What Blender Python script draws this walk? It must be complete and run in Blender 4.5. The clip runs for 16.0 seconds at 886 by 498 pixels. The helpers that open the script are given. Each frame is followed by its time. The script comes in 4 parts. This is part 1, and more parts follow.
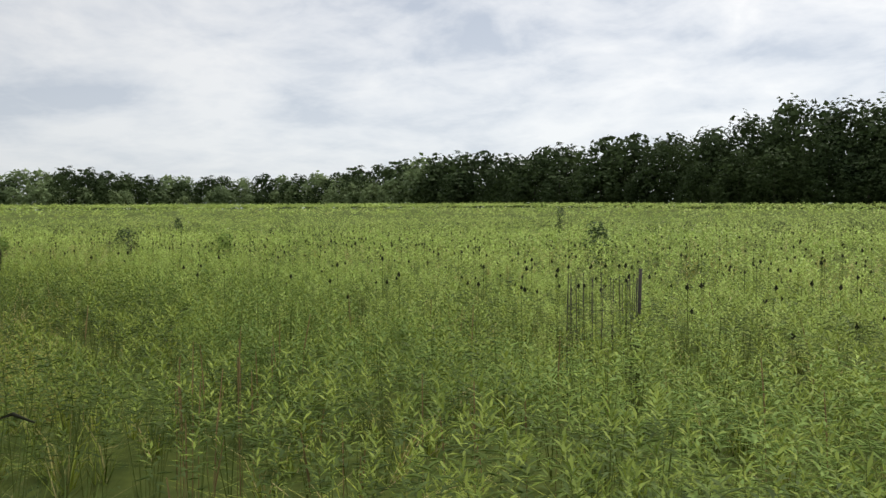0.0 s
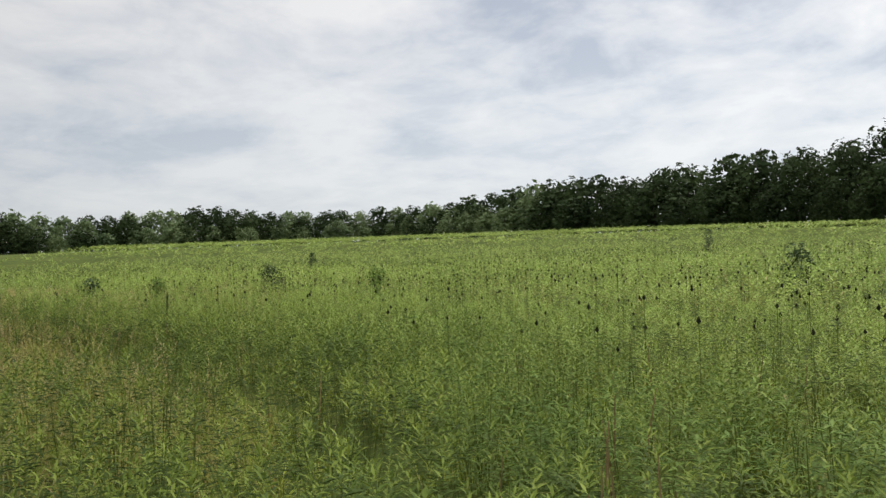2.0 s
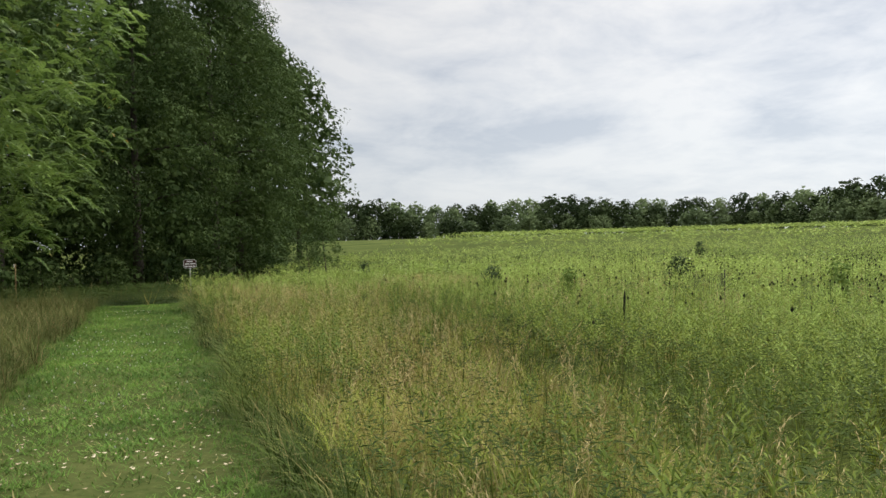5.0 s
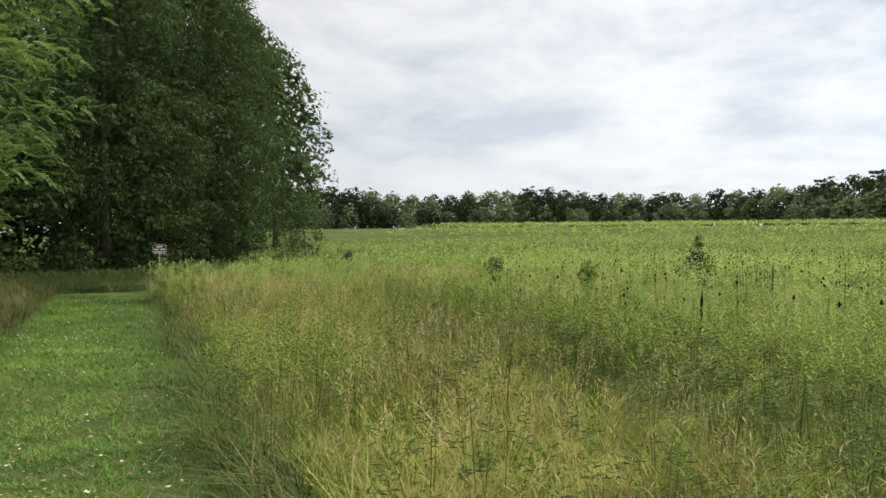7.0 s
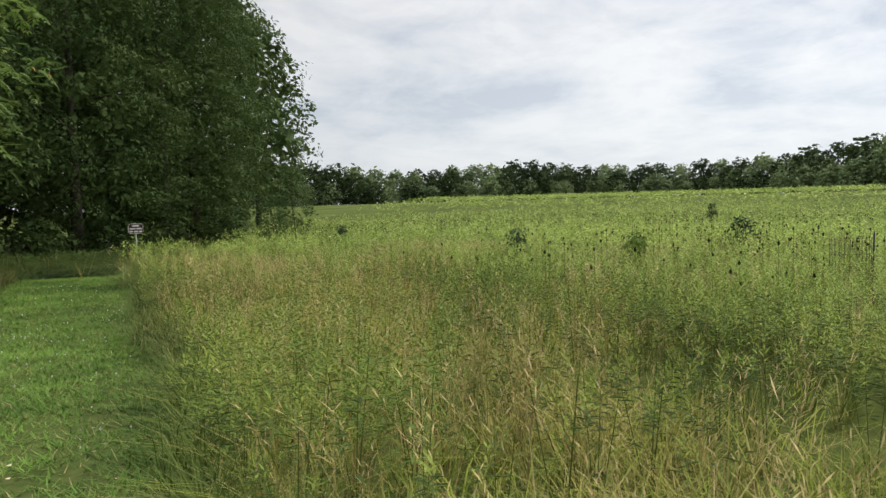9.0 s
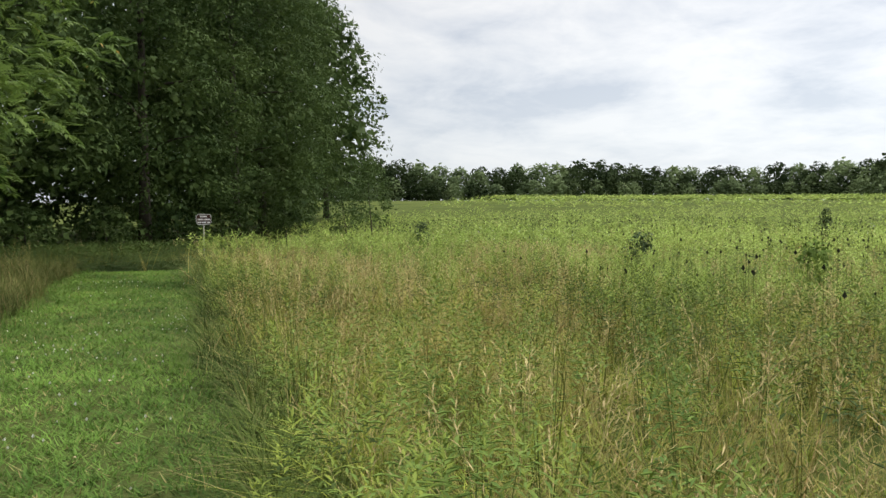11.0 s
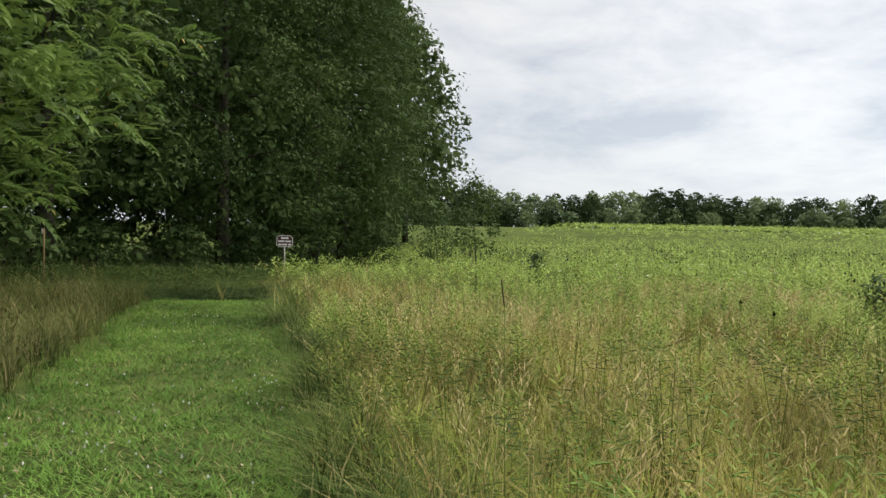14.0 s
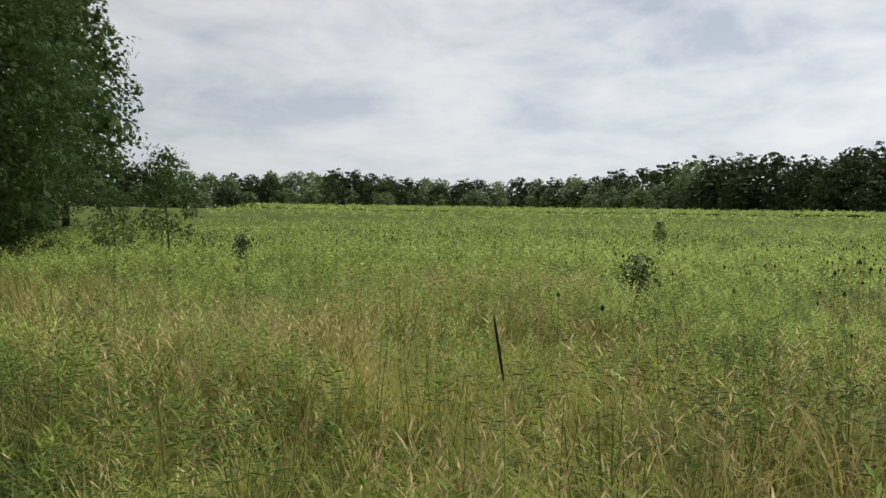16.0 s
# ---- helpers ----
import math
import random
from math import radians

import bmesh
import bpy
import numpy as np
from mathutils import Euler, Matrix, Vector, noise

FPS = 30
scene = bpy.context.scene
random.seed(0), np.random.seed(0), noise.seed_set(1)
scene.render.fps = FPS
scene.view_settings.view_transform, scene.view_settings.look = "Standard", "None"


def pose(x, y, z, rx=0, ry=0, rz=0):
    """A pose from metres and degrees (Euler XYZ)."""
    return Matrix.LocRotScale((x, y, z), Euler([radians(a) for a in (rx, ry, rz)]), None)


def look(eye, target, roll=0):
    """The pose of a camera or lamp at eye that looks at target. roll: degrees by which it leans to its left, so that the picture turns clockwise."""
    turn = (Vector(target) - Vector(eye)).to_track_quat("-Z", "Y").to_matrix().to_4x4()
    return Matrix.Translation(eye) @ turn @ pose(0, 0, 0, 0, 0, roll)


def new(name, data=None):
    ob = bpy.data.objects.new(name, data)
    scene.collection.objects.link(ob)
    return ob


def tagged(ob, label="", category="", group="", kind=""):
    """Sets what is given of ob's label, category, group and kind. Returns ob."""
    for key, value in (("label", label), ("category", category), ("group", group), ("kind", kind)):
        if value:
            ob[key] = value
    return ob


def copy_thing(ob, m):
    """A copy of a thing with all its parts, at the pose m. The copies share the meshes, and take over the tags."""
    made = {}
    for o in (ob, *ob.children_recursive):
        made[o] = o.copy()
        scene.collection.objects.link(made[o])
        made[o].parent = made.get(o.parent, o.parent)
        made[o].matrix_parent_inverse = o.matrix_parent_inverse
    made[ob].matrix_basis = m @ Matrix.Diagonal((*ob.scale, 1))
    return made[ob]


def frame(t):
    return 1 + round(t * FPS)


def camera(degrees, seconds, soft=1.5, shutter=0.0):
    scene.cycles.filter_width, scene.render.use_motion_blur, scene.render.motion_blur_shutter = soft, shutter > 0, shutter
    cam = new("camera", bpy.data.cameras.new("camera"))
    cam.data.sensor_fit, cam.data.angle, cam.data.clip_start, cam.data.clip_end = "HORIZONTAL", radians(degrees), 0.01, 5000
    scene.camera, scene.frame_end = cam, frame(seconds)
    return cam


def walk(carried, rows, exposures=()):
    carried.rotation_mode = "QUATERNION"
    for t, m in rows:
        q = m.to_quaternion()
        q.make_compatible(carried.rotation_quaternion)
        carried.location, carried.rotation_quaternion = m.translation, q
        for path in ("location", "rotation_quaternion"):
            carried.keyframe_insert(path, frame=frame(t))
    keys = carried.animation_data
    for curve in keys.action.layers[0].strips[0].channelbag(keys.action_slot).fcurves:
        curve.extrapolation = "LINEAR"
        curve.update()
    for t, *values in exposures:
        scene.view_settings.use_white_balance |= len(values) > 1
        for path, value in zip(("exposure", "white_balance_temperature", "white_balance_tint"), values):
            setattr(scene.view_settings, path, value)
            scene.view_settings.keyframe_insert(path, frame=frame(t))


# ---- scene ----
cam = camera(58.2, 16.0)
PATH = [
    (0, look((0.059, -0.011, 1.582), (-0.003, 2.145, 1.471), -0.3)),
    (0.5, look((-0.122, 0.170, 1.591), (0.118, 2.316, 1.521), 0.1)),
    (1, look((-0.436, 0.419, 1.547), (-0.284, 2.573, 1.501), -0.7)),
    (1.5, look((-0.807, 0.851, 1.575), (-0.919, 3.008, 1.529), -2.2)),
    (2, look((-1.148, 1.300, 1.604), (-1.510, 3.430, 1.576), -2.1)),
    (2.5, look((-1.456, 1.538, 1.601), (-2.055, 3.613, 1.566), -0.9)),
    (3, look((-1.792, 1.817, 1.614), (-2.628, 3.808, 1.564), -1.8)),
    (3.5, look((-2.170, 2.253, 1.616), (-3.129, 4.188, 1.577), -1.7)),
    (4, look((-2.549, 2.523, 1.609), (-3.578, 4.423, 1.601), -1.6)),
    (4.5, look((-2.964, 2.827, 1.614), (-4.071, 4.682, 1.596), -1.5)),
    (5, look((-3.386, 3.124, 1.629), (-4.607, 4.906, 1.599), -1.6)),
    (7.5, look((-5.159, 4.676, 1.541), (-6.303, 6.507, 1.472), -0.5)),
    (8, look((-5.563, 5.038, 1.508), (-6.678, 6.885, 1.414), -1.4)),
    (10.5, look((-7.699, 6.810, 1.437), (-8.902, 8.598, 1.287), -0.4)),
    (11, look((-8.130, 7.112, 1.434), (-9.391, 8.861, 1.306), -0.1)),
    (11.5, look((-8.543, 7.438, 1.437), (-9.842, 9.161, 1.358), -1.3)),
    (12, look((-8.955, 7.700, 1.432), (-10.269, 9.414, 1.392), -1.7)),
    (12.5, look((-9.387, 7.947, 1.400), (-10.735, 9.635, 1.365), -2.0)),
    (13, look((-9.855, 8.257, 1.394), (-11.248, 9.908, 1.345), -0.7)),
    (13.5, look((-10.319, 8.514, 1.420), (-11.712, 10.166, 1.422), -0.6)),
    (14, look((-10.774, 8.803, 1.399), (-12.182, 10.440, 1.339), 1.2)),
    (14.5, look((-11.189, 9.037, 1.398), (-12.622, 10.651, 1.323), 2.3)),
    (15, look((-11.518, 9.284, 1.392), (-12.790, 11.028, 1.297), 0.4)),
    (15.5, look((-11.918, 9.584, 1.391), (-12.909, 11.500, 1.283), 0.7)),
    (16, look((-12.280, 9.941, 1.382), (-12.939, 11.996, 1.284), 0.8)),
]
walk(cam, PATH, [(0, -0.05), (2.5, -0.12), (4.5, 0.0), (7.5, 0.18), (8, 0.07), (10.5, 0.16), (12, 0.24), (12.5, 0.15), (14, 0.14), (15, 0.29), (15.5, 0.12), (16, -0.18)])

# ---- light ----
SUN_AZ, SUN_EL = radians(28), radians(52)
world = bpy.data.worlds.new("sky")
scene.world = world
world.use_nodes = True
wt = world.node_tree
wt.nodes.clear()


def wnode(kind, **values):
    n = wt.nodes.new(kind)
    for k, val in values.items():
        n.inputs[k].default_value = val
    return n


def wmath(op, a, b=None):
    n = wt.nodes.new("ShaderNodeMath")
    n.operation = op
    for i, src in enumerate((a, b)):
        if src is None:
            continue
        if isinstance(src, (int, float)):
            n.inputs[i].default_value = src
        else:
            wt.links.new(src, n.inputs[i])
    return n.outputs[0]


def build_sky():
    sky = wt.nodes.new("ShaderNodeTexSky")
    sky.sky_type, sky.sun_disc = "NISHITA", False
    sky.sun_elevation, sky.sun_rotation = SUN_EL, SUN_AZ
    clear = wnode("ShaderNodeBackground", Strength=0.11)
    wt.links.new(sky.outputs[0], clear.inputs[0])
    co = wt.nodes.new("ShaderNodeTexCoord")
    sep = wt.nodes.new("ShaderNodeSeparateXYZ")
    wt.links.new(co.outputs["Generated"], sep.inputs[0])
    up = wmath("ADD", wmath("MAXIMUM", sep.outputs[2], 0.0), 0.2)
    flat = wt.nodes.new("ShaderNodeCombineXYZ")
    wt.links.new(wmath("DIVIDE", sep.outputs[0], up), flat.inputs[0])
    wt.links.new(wmath("DIVIDE", sep.outputs[1], up), flat.inputs[1])
    turn = wt.nodes.new("ShaderNodeMapping")
    turn.inputs["Rotation"].default_value = (0, 0, radians(35))
    turn.inputs["Scale"].default_value = (1.35, 1.2, 1.0)
    wt.links.new(flat.outputs[0], turn.inputs[0])
    big = wnode("ShaderNodeTexNoise", Scale=0.75, Detail=6.0, Roughness=0.55, Distortion=0.5)
    small = wnode("ShaderNodeTexNoise", Scale=2.3, Detail=5.0, Roughness=0.6, Distortion=0.3)
    for n in (big, small):
        wt.links.new(turn.outputs[0], n.inputs["Vector"])
    mixed = wmath("ADD", wmath("MULTIPLY", big.outputs[0], 0.6), wmath("MULTIPLY", small.outputs[0], 0.4))
    ramp = wt.nodes.new("ShaderNodeValToRGB")
    e = ramp.color_ramp.elements
    e[0].position, e[0].color = 0.40, (0.50, 0.55, 0.64, 1)
    e[1].position, e[1].color = 0.59, (0.97, 0.96, 0.95, 1)
    mid = e.new(0.49)
    mid.color = (0.76, 0.78, 0.82, 1)
    wt.links.new(mixed, ramp.inputs[0])
    low = wt.nodes.new("ShaderNodeMapRange")
    low.inputs[1].default_value, low.inputs[2].default_value = 0.0, 0.28
    low.inputs[3].default_value, low.inputs[4].default_value = 0.75, 0.0
    wt.links.new(sep.outputs[2], low.inputs[0])
    haze = wt.nodes.new("ShaderNodeMixRGB")
    haze.inputs[2].default_value = (0.77, 0.82, 0.87, 1)
    wt.links.new(low.outputs[0], haze.inputs[0])
    wt.links.new(ramp.outputs[0], haze.inputs[1])
    high = wt.nodes.new("ShaderNodeMapRange")
    high.interpolation_type = "SMOOTHSTEP"
    high.inputs[1].default_value, high.inputs[2].default_value = 0.3, 0.85
    high.inputs[3].default_value, high.inputs[4].default_value = 1.0, 3.0
    wt.links.new(sep.outputs[2], high.inputs[0])
    ahead = wmath("ADD", wmath("MULTIPLY", sep.outputs[0], math.sin(SUN_AZ)), wmath("MULTIPLY", sep.outputs[1], math.cos(SUN_AZ)))
    glow = wt.nodes.new("ShaderNodeMapRange")
    glow.inputs[1].default_value, glow.inputs[2].default_value = 0.2, 1.0
    glow.inputs[3].default_value, glow.inputs[4].default_value = 0.79, 1.14
    wt.links.new(ahead, glow.inputs[0])
    cloud = wnode("ShaderNodeBackground")
    wt.links.new(wmath("MULTIPLY", wmath("MULTIPLY", high.outputs[0], glow.outputs[0]), CLOUD), cloud.inputs["Strength"])
    wt.links.new(haze.outputs[0], cloud.inputs[0])
    cover = wnode("ShaderNodeMixShader", Fac=0.9)
    wt.links.new(clear.outputs[0], cover.inputs[1])
    wt.links.new(cloud.outputs[0], cover.inputs[2])
    out = wt.nodes.new("ShaderNodeOutputWorld")
    wt.links.new(cover.outputs[0], out.inputs[0])


CLOUD = 1.0
build_sky()
sun_data = bpy.data.lights.new("sun", "SUN")
sun_data.energy, sun_data.angle, sun_data.color = 2.6, radians(12), (1.0, 0.93, 0.80)
sun = new("sun", sun_data)
sun.matrix_world = look((60 * math.sin(SUN_AZ) * math.cos(SUN_EL), 60 * math.cos(SUN_AZ) * math.cos(SUN_EL), 60 * math.sin(SUN_EL)), (0, 0, 0))


# ---- materials ----
def material(name, dark, light, rough=0.6, grain=6.0, patch=0.35, islands=0.5, sheen=0.0, through_leaf=0.0, bump=0.0, metal=0.0, warm=None, shine=0.12):
    """Two colours mixed by grain, broad patches and a value for each loose piece; warm: a third colour in a few pieces."""
    m = bpy.data.materials.new(name)
    m.use_nodes = True
    t = m.node_tree
    t.nodes.clear()
    out = t.nodes.new("ShaderNodeOutputMaterial")
    bsdf = t.nodes.new("ShaderNodeBsdfPrincipled")
    bsdf.inputs["Roughness"].default_value = rough
    bsdf.inputs["Metallic"].default_value = metal
    bsdf.inputs["Specular IOR Level"].default_value = shine
    geo = t.nodes.new("ShaderNodeNewGeometry")
    fine = t.nodes.new("ShaderNodeTexNoise")
    fine.inputs["Scale"].default_value, fine.inputs["Detail"].default_value = grain, 4
    broad = t.nodes.new("ShaderNodeTexNoise")
    broad.inputs["Scale"].default_value, broad.inputs["Detail"].default_value = patch, 3
    for n in (fine, broad):
        t.links.new(geo.outputs["Position"], n.inputs["Vector"])

    def op(kind, a, b):
        n = t.nodes.new("ShaderNodeMath")
        n.operation = kind
        for i, src in enumerate((a, b)):
            if isinstance(src, (int, float)):
                n.inputs[i].default_value = src
            else:
                t.links.new(src, n.inputs[i])
        return n.outputs[0]

    value = op("ADD", op("MULTIPLY", geo.outputs["Random Per Island"], islands), 0.45 - 0.5 * islands)
    value = op("ADD", value, op("MULTIPLY", op("SUBTRACT", fine.outputs[0], 0.5), 1.3))
    value = op("ADD", value, op("MULTIPLY", op("SUBTRACT", broad.outputs[0], 0.5), 1.5))
    mix = t.nodes.new("ShaderNodeMixRGB")
    mix.inputs[1].default_value, mix.inputs[2].default_value = (*dark, 1), (*light, 1)
    mix.use_clamp = True
    t.links.new(value, mix.inputs[0])
    colour = mix.outputs[0]
    if warm:
        few = t.nodes.new("ShaderNodeMapRange")
        few.inputs[1].default_value, few.inputs[2].default_value = 1.0 - warm[3], 1.0
        t.links.new(op("FRACT", op("MULTIPLY", geo.outputs["Random Per Island"], 17.3), 0), few.inputs[0])
        third = t.nodes.new("ShaderNodeMixRGB")
        third.inputs[2].default_value = (*warm[:3], 1)
        t.links.new(few.outputs[0], third.inputs[0])
        t.links.new(colour, third.inputs[1])
        colour = third.outputs[0]
    t.links.new(colour, bsdf.inputs["Base Color"])
    if bump:
        b = t.nodes.new("ShaderNodeBump")
        b.inputs["Strength"].default_value, b.inputs["Distance"].default_value = bump, 0.02
        t.links.new(fine.outputs[0], b.inputs["Height"])
        t.links.new(b.outputs[0], bsdf.inputs["Normal"])
    surface = bsdf.outputs[0]
    if through_leaf:
        tr = t.nodes.new("ShaderNodeBsdfTranslucent")
        t.links.new(colour, tr.inputs[0])
        ms = t.nodes.new("ShaderNodeMixShader")
        ms.inputs[0].default_value = through_leaf
        t.links.new(bsdf.outputs[0], ms.inputs[1])
        t.links.new(tr.outputs[0], ms.inputs[2])
        surface = ms.outputs[0]
    t.links.new(surface, out.inputs[0])
    return m


SOIL = material("thatch", (0.04, 0.06, 0.015), (0.115, 0.135, 0.035), 0.95, 9, 0.3, 0.0, bump=0.6, shine=0.02)
TURF_BED = material("turf_bed", (0.032, 0.052, 0.012), (0.095, 0.105, 0.034), 0.95, 14, 0.5, 0.0, bump=0.5, shine=0.02)
TURF = material("turf_blades", (0.040, 0.092, 0.014), (0.18, 0.305, 0.052), 0.6, 1.3, 0.6, 0.45, through_leaf=0.25, warm=(0.34, 0.27, 0.12, 0.12))
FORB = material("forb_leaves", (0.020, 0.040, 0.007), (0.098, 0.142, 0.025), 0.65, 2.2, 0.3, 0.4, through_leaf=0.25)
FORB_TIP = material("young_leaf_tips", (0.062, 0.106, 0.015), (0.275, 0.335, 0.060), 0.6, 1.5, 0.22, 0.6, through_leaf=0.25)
# FIELD and FORB_FAR: plant greens raised to carry the field's backlight
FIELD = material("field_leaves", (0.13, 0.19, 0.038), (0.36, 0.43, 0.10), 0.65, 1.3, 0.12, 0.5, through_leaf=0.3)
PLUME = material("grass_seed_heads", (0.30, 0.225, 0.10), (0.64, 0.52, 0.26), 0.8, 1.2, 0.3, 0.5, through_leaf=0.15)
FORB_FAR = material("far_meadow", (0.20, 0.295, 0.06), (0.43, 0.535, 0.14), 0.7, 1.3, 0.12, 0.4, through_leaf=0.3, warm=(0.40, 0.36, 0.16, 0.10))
# green of the weeds with the trees' shade mixed into it
SHADE = material("weeds_in_tree_shade", (0.026, 0.05, 0.012), (0.085, 0.125, 0.028), 0.7, 1.5, 0.3, 0.5, through_leaf=0.2, warm=(0.14, 0.11, 0.05, 0.04))
FORB_BLUE = material("forb_leaves_grey", (0.07, 0.125, 0.022), (0.20, 0.28, 0.06), 0.7, 1.5, 0.2, 0.5, through_leaf=0.16)
# dark green grass, deepened to hold the shadow along the path's edge
RIM = material("rim_grass", (0.024, 0.05, 0.010), (0.15, 0.20, 0.042), 0.7, 2.0, 0.4, 0.6, through_leaf=0.15, warm=(0.36, 0.30, 0.13, 0.12))
STALK = material("green_stalks", (0.07, 0.10, 0.02), (0.15, 0.17, 0.045), 0.6, 4, 0.3, 0.6)
GRASS = material("grass_blades", (0.055, 0.095, 0.011), (0.42, 0.47, 0.075), 0.65, 2.6, 0.4, 0.6, through_leaf=0.15, warm=(0.42, 0.33, 0.15, 0.25))
# brown-green grass, its colour also lowered for the walnut's shade
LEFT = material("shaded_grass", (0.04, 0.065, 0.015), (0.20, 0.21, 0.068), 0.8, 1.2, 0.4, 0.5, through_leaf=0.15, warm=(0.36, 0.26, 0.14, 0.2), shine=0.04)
GOLD = material("dry_grass", (0.10, 0.10, 0.022), (0.54, 0.46, 0.15), 0.75, 2.6, 0.4, 0.6, through_leaf=0.12, warm=(0.36, 0.22, 0.10, 0.1))
DRY = material("dry_stalks", (0.14, 0.095, 0.045), (0.32, 0.225, 0.11), 0.8, 6, 0.4, 0.6)
HEAD = material("dark_seed_heads", (0.012, 0.014, 0.010), (0.035, 0.035, 0.022), 0.8, 20, 0.5, 0.6)
WHITE = material("white_petals", (0.62, 0.62, 0.54), (0.82, 0.82, 0.76), 0.6, 30, 0.5, 0.6)
LITTER = material("fallen_leaves", (0.22, 0.14, 0.07), (0.58, 0.50, 0.36), 0.7, 20, 0.5, 0.8)
LEAF_WOOD = material("woodland_leaves", (0.030, 0.055, 0.018), (0.115, 0.165, 0.050), 0.6, 0.8, 0.35, 0.22, through_leaf=0.25, shine=0.06)
LEAF_NEAR = material("walnut_leaves", (0.065, 0.12, 0.026), (0.25, 0.35, 0.085), 0.45, 1.0, 0.3, 0.4, through_leaf=0.42, warm=(0.42, 0.28, 0.06, 0.01), shine=0.35)
# far leaves: backlit side put in as dark green, haze as pale green
LEAF_BACKLIT = material("far_leaves_backlit", (0.020, 0.034, 0.013), (0.062, 0.088, 0.032), 0.7, 0.5, 0.1, 0.2, through_leaf=0.2, shine=0.05)
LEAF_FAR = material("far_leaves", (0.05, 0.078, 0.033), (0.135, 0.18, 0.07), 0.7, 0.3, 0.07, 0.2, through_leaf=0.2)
LEAF_FAR_HAZE = material("far_leaves_hazed", (0.085, 0.125, 0.055), (0.20, 0.255, 0.105), 0.7, 0.3, 0.07, 0.2, through_leaf=0.2)
LEAF_BUSH = material("bush_leaves", (0.022, 0.042, 0.014), (0.06, 0.095, 0.03), 0.5, 2.0, 0.5, 0.5, through_leaf=0.2)
BARK = material("bark", (0.035, 0.03, 0.024), (0.085, 0.072, 0.058), 0.9, 12, 1.5, 0.0, bump=0.9)
STEEL = material("rusty_steel", (0.025, 0.022, 0.02), (0.07, 0.06, 0.05), 0.7, 30, 3, 0.0, metal=0.2, bump=0.2)
GALV = material("galvanised_post", (0.30, 0.29, 0.27), (0.48, 0.46, 0.43), 0.5, 40, 3, 0.0, metal=0.5)
SIGN_BROWN = material("brown_sign_paint", (0.065, 0.032, 0.026), (0.10, 0.05, 0.04), 0.5, 40, 4, 0.0)
SIGN_WHITE = material("white_sign_paint", (0.68, 0.64, 0.62), (0.80, 0.77, 0.75), 0.5, 40, 4, 0.0)


# ---- mesh helpers ----
rng = np.random.default_rng(7)


def quad_mesh(name, verts, quads, mat):
    me = bpy.data.meshes.new(name)
    v = np.ascontiguousarray(verts, dtype=np.float32).reshape(-1, 3)
    q = np.ascontiguousarray(quads, dtype=np.int32).reshape(-1, 4)
    me.vertices.add(len(v))
    me.vertices.foreach_set("co", v.ravel())
    me.loops.add(q.size)
    me.loops.foreach_set("vertex_index", q.ravel())
    me.polygons.add(len(q))
    me.polygons.foreach_set("loop_start", np.arange(0, q.size, 4, dtype=np.int32))
    me.materials.append(mat)
    me.update(calc_edges=True)
    return me


def linked(name, me, parent=None, label=""):
    ob = new(name, me)
    if parent is not None:
        ob.parent = parent
    return tagged(ob, label)


def part(name, bm, mat, parent, label=""):
    me = bpy.data.meshes.new(name)
    bm.to_mesh(me)
    bm.free()
    me.materials.append(mat)
    for p in me.polygons:
        p.use_smooth = True
    return linked(name, me, parent, label)


def base_at(name, m, label, category, group=""):
    ob = new(name)
    ob.matrix_basis = m
    return tagged(ob, label, category, group)


def tube(bm, points, radii, sides=7):
    """A tapered tube through the points, closed at both ends."""
    rings = []
    for i, p in enumerate(points):
        a = points[max(i - 1, 0)]
        b = points[min(i + 1, len(points) - 1)]
        d = (Vector(b) - Vector(a)).normalized()
        x = d.orthogonal().normalized()
        y = d.cross(x)
        rings.append([bm.verts.new(Vector(p) + radii[i] * (math.cos(6.2832 * k / sides) * x + math.sin(6.2832 * k / sides) * y)) for k in range(sides)])
    for r0, r1 in zip(rings, rings[1:]):
        # orthogonal() can swing round: join each corner to the nearest one
        off = min(range(sides), key=lambda o: (r0[0].co - r1[o].co).length)
        for k in range(sides):
            bm.faces.new((r0[k], r0[(k + 1) % sides], r1[(k + 1 + off) % sides], r1[(k + off) % sides]))
    bm.faces.new(rings[0][::-1])
    bm.faces.new(rings[-1])
    return bm


def scatter(template, pos, yaw, size, tall, lean):
    """Copies of a template (verts, quads) at the places, as one set of verts and quads."""
    tv, tq = template
    n = len(pos)
    c, s = np.cos(yaw)[:, None], np.sin(yaw)[:, None]
    x = (tv[None, :, 0] * c - tv[None, :, 1] * s) * size[:, None]
    y = (tv[None, :, 0] * s + tv[None, :, 1] * c) * size[:, None]
    z = tv[None, :, 2] * tall[:, None]
    bend = z * z
    out = np.empty((n, len(tv), 3))
    out[..., 0] = pos[:, 0, None] + x + lean[:, 0, None] * bend
    out[..., 1] = pos[:, 1, None] + y + lean[:, 1, None] * bend
    out[..., 2] = pos[:, 2, None] + z
    q = tq[None] + (np.arange(n) * len(tv))[:, None, None]
    return out.reshape(-1, 3), q.reshape(-1, 4)


def gather(sets):
    verts, quads, base = [], [], 0
    for v, q in sets:
        verts.append(v)
        quads.append(q + base)
        base += len(v)
    return np.concatenate(verts), np.concatenate(quads)


def smooth(a):
    a = np.clip(a, 0, 1)
    return a * a * (3 - 2 * a)


# ---- the lie of the land; s runs along the mown path, v to its right-hand side ----
UX, UY = -0.808, 0.589


def to_sv(x, y):
    return UX * x + UY * y, UY * x - UX * y


def to_xy(s, v):
    return UX * s + UY * v, UY * s - UX * v


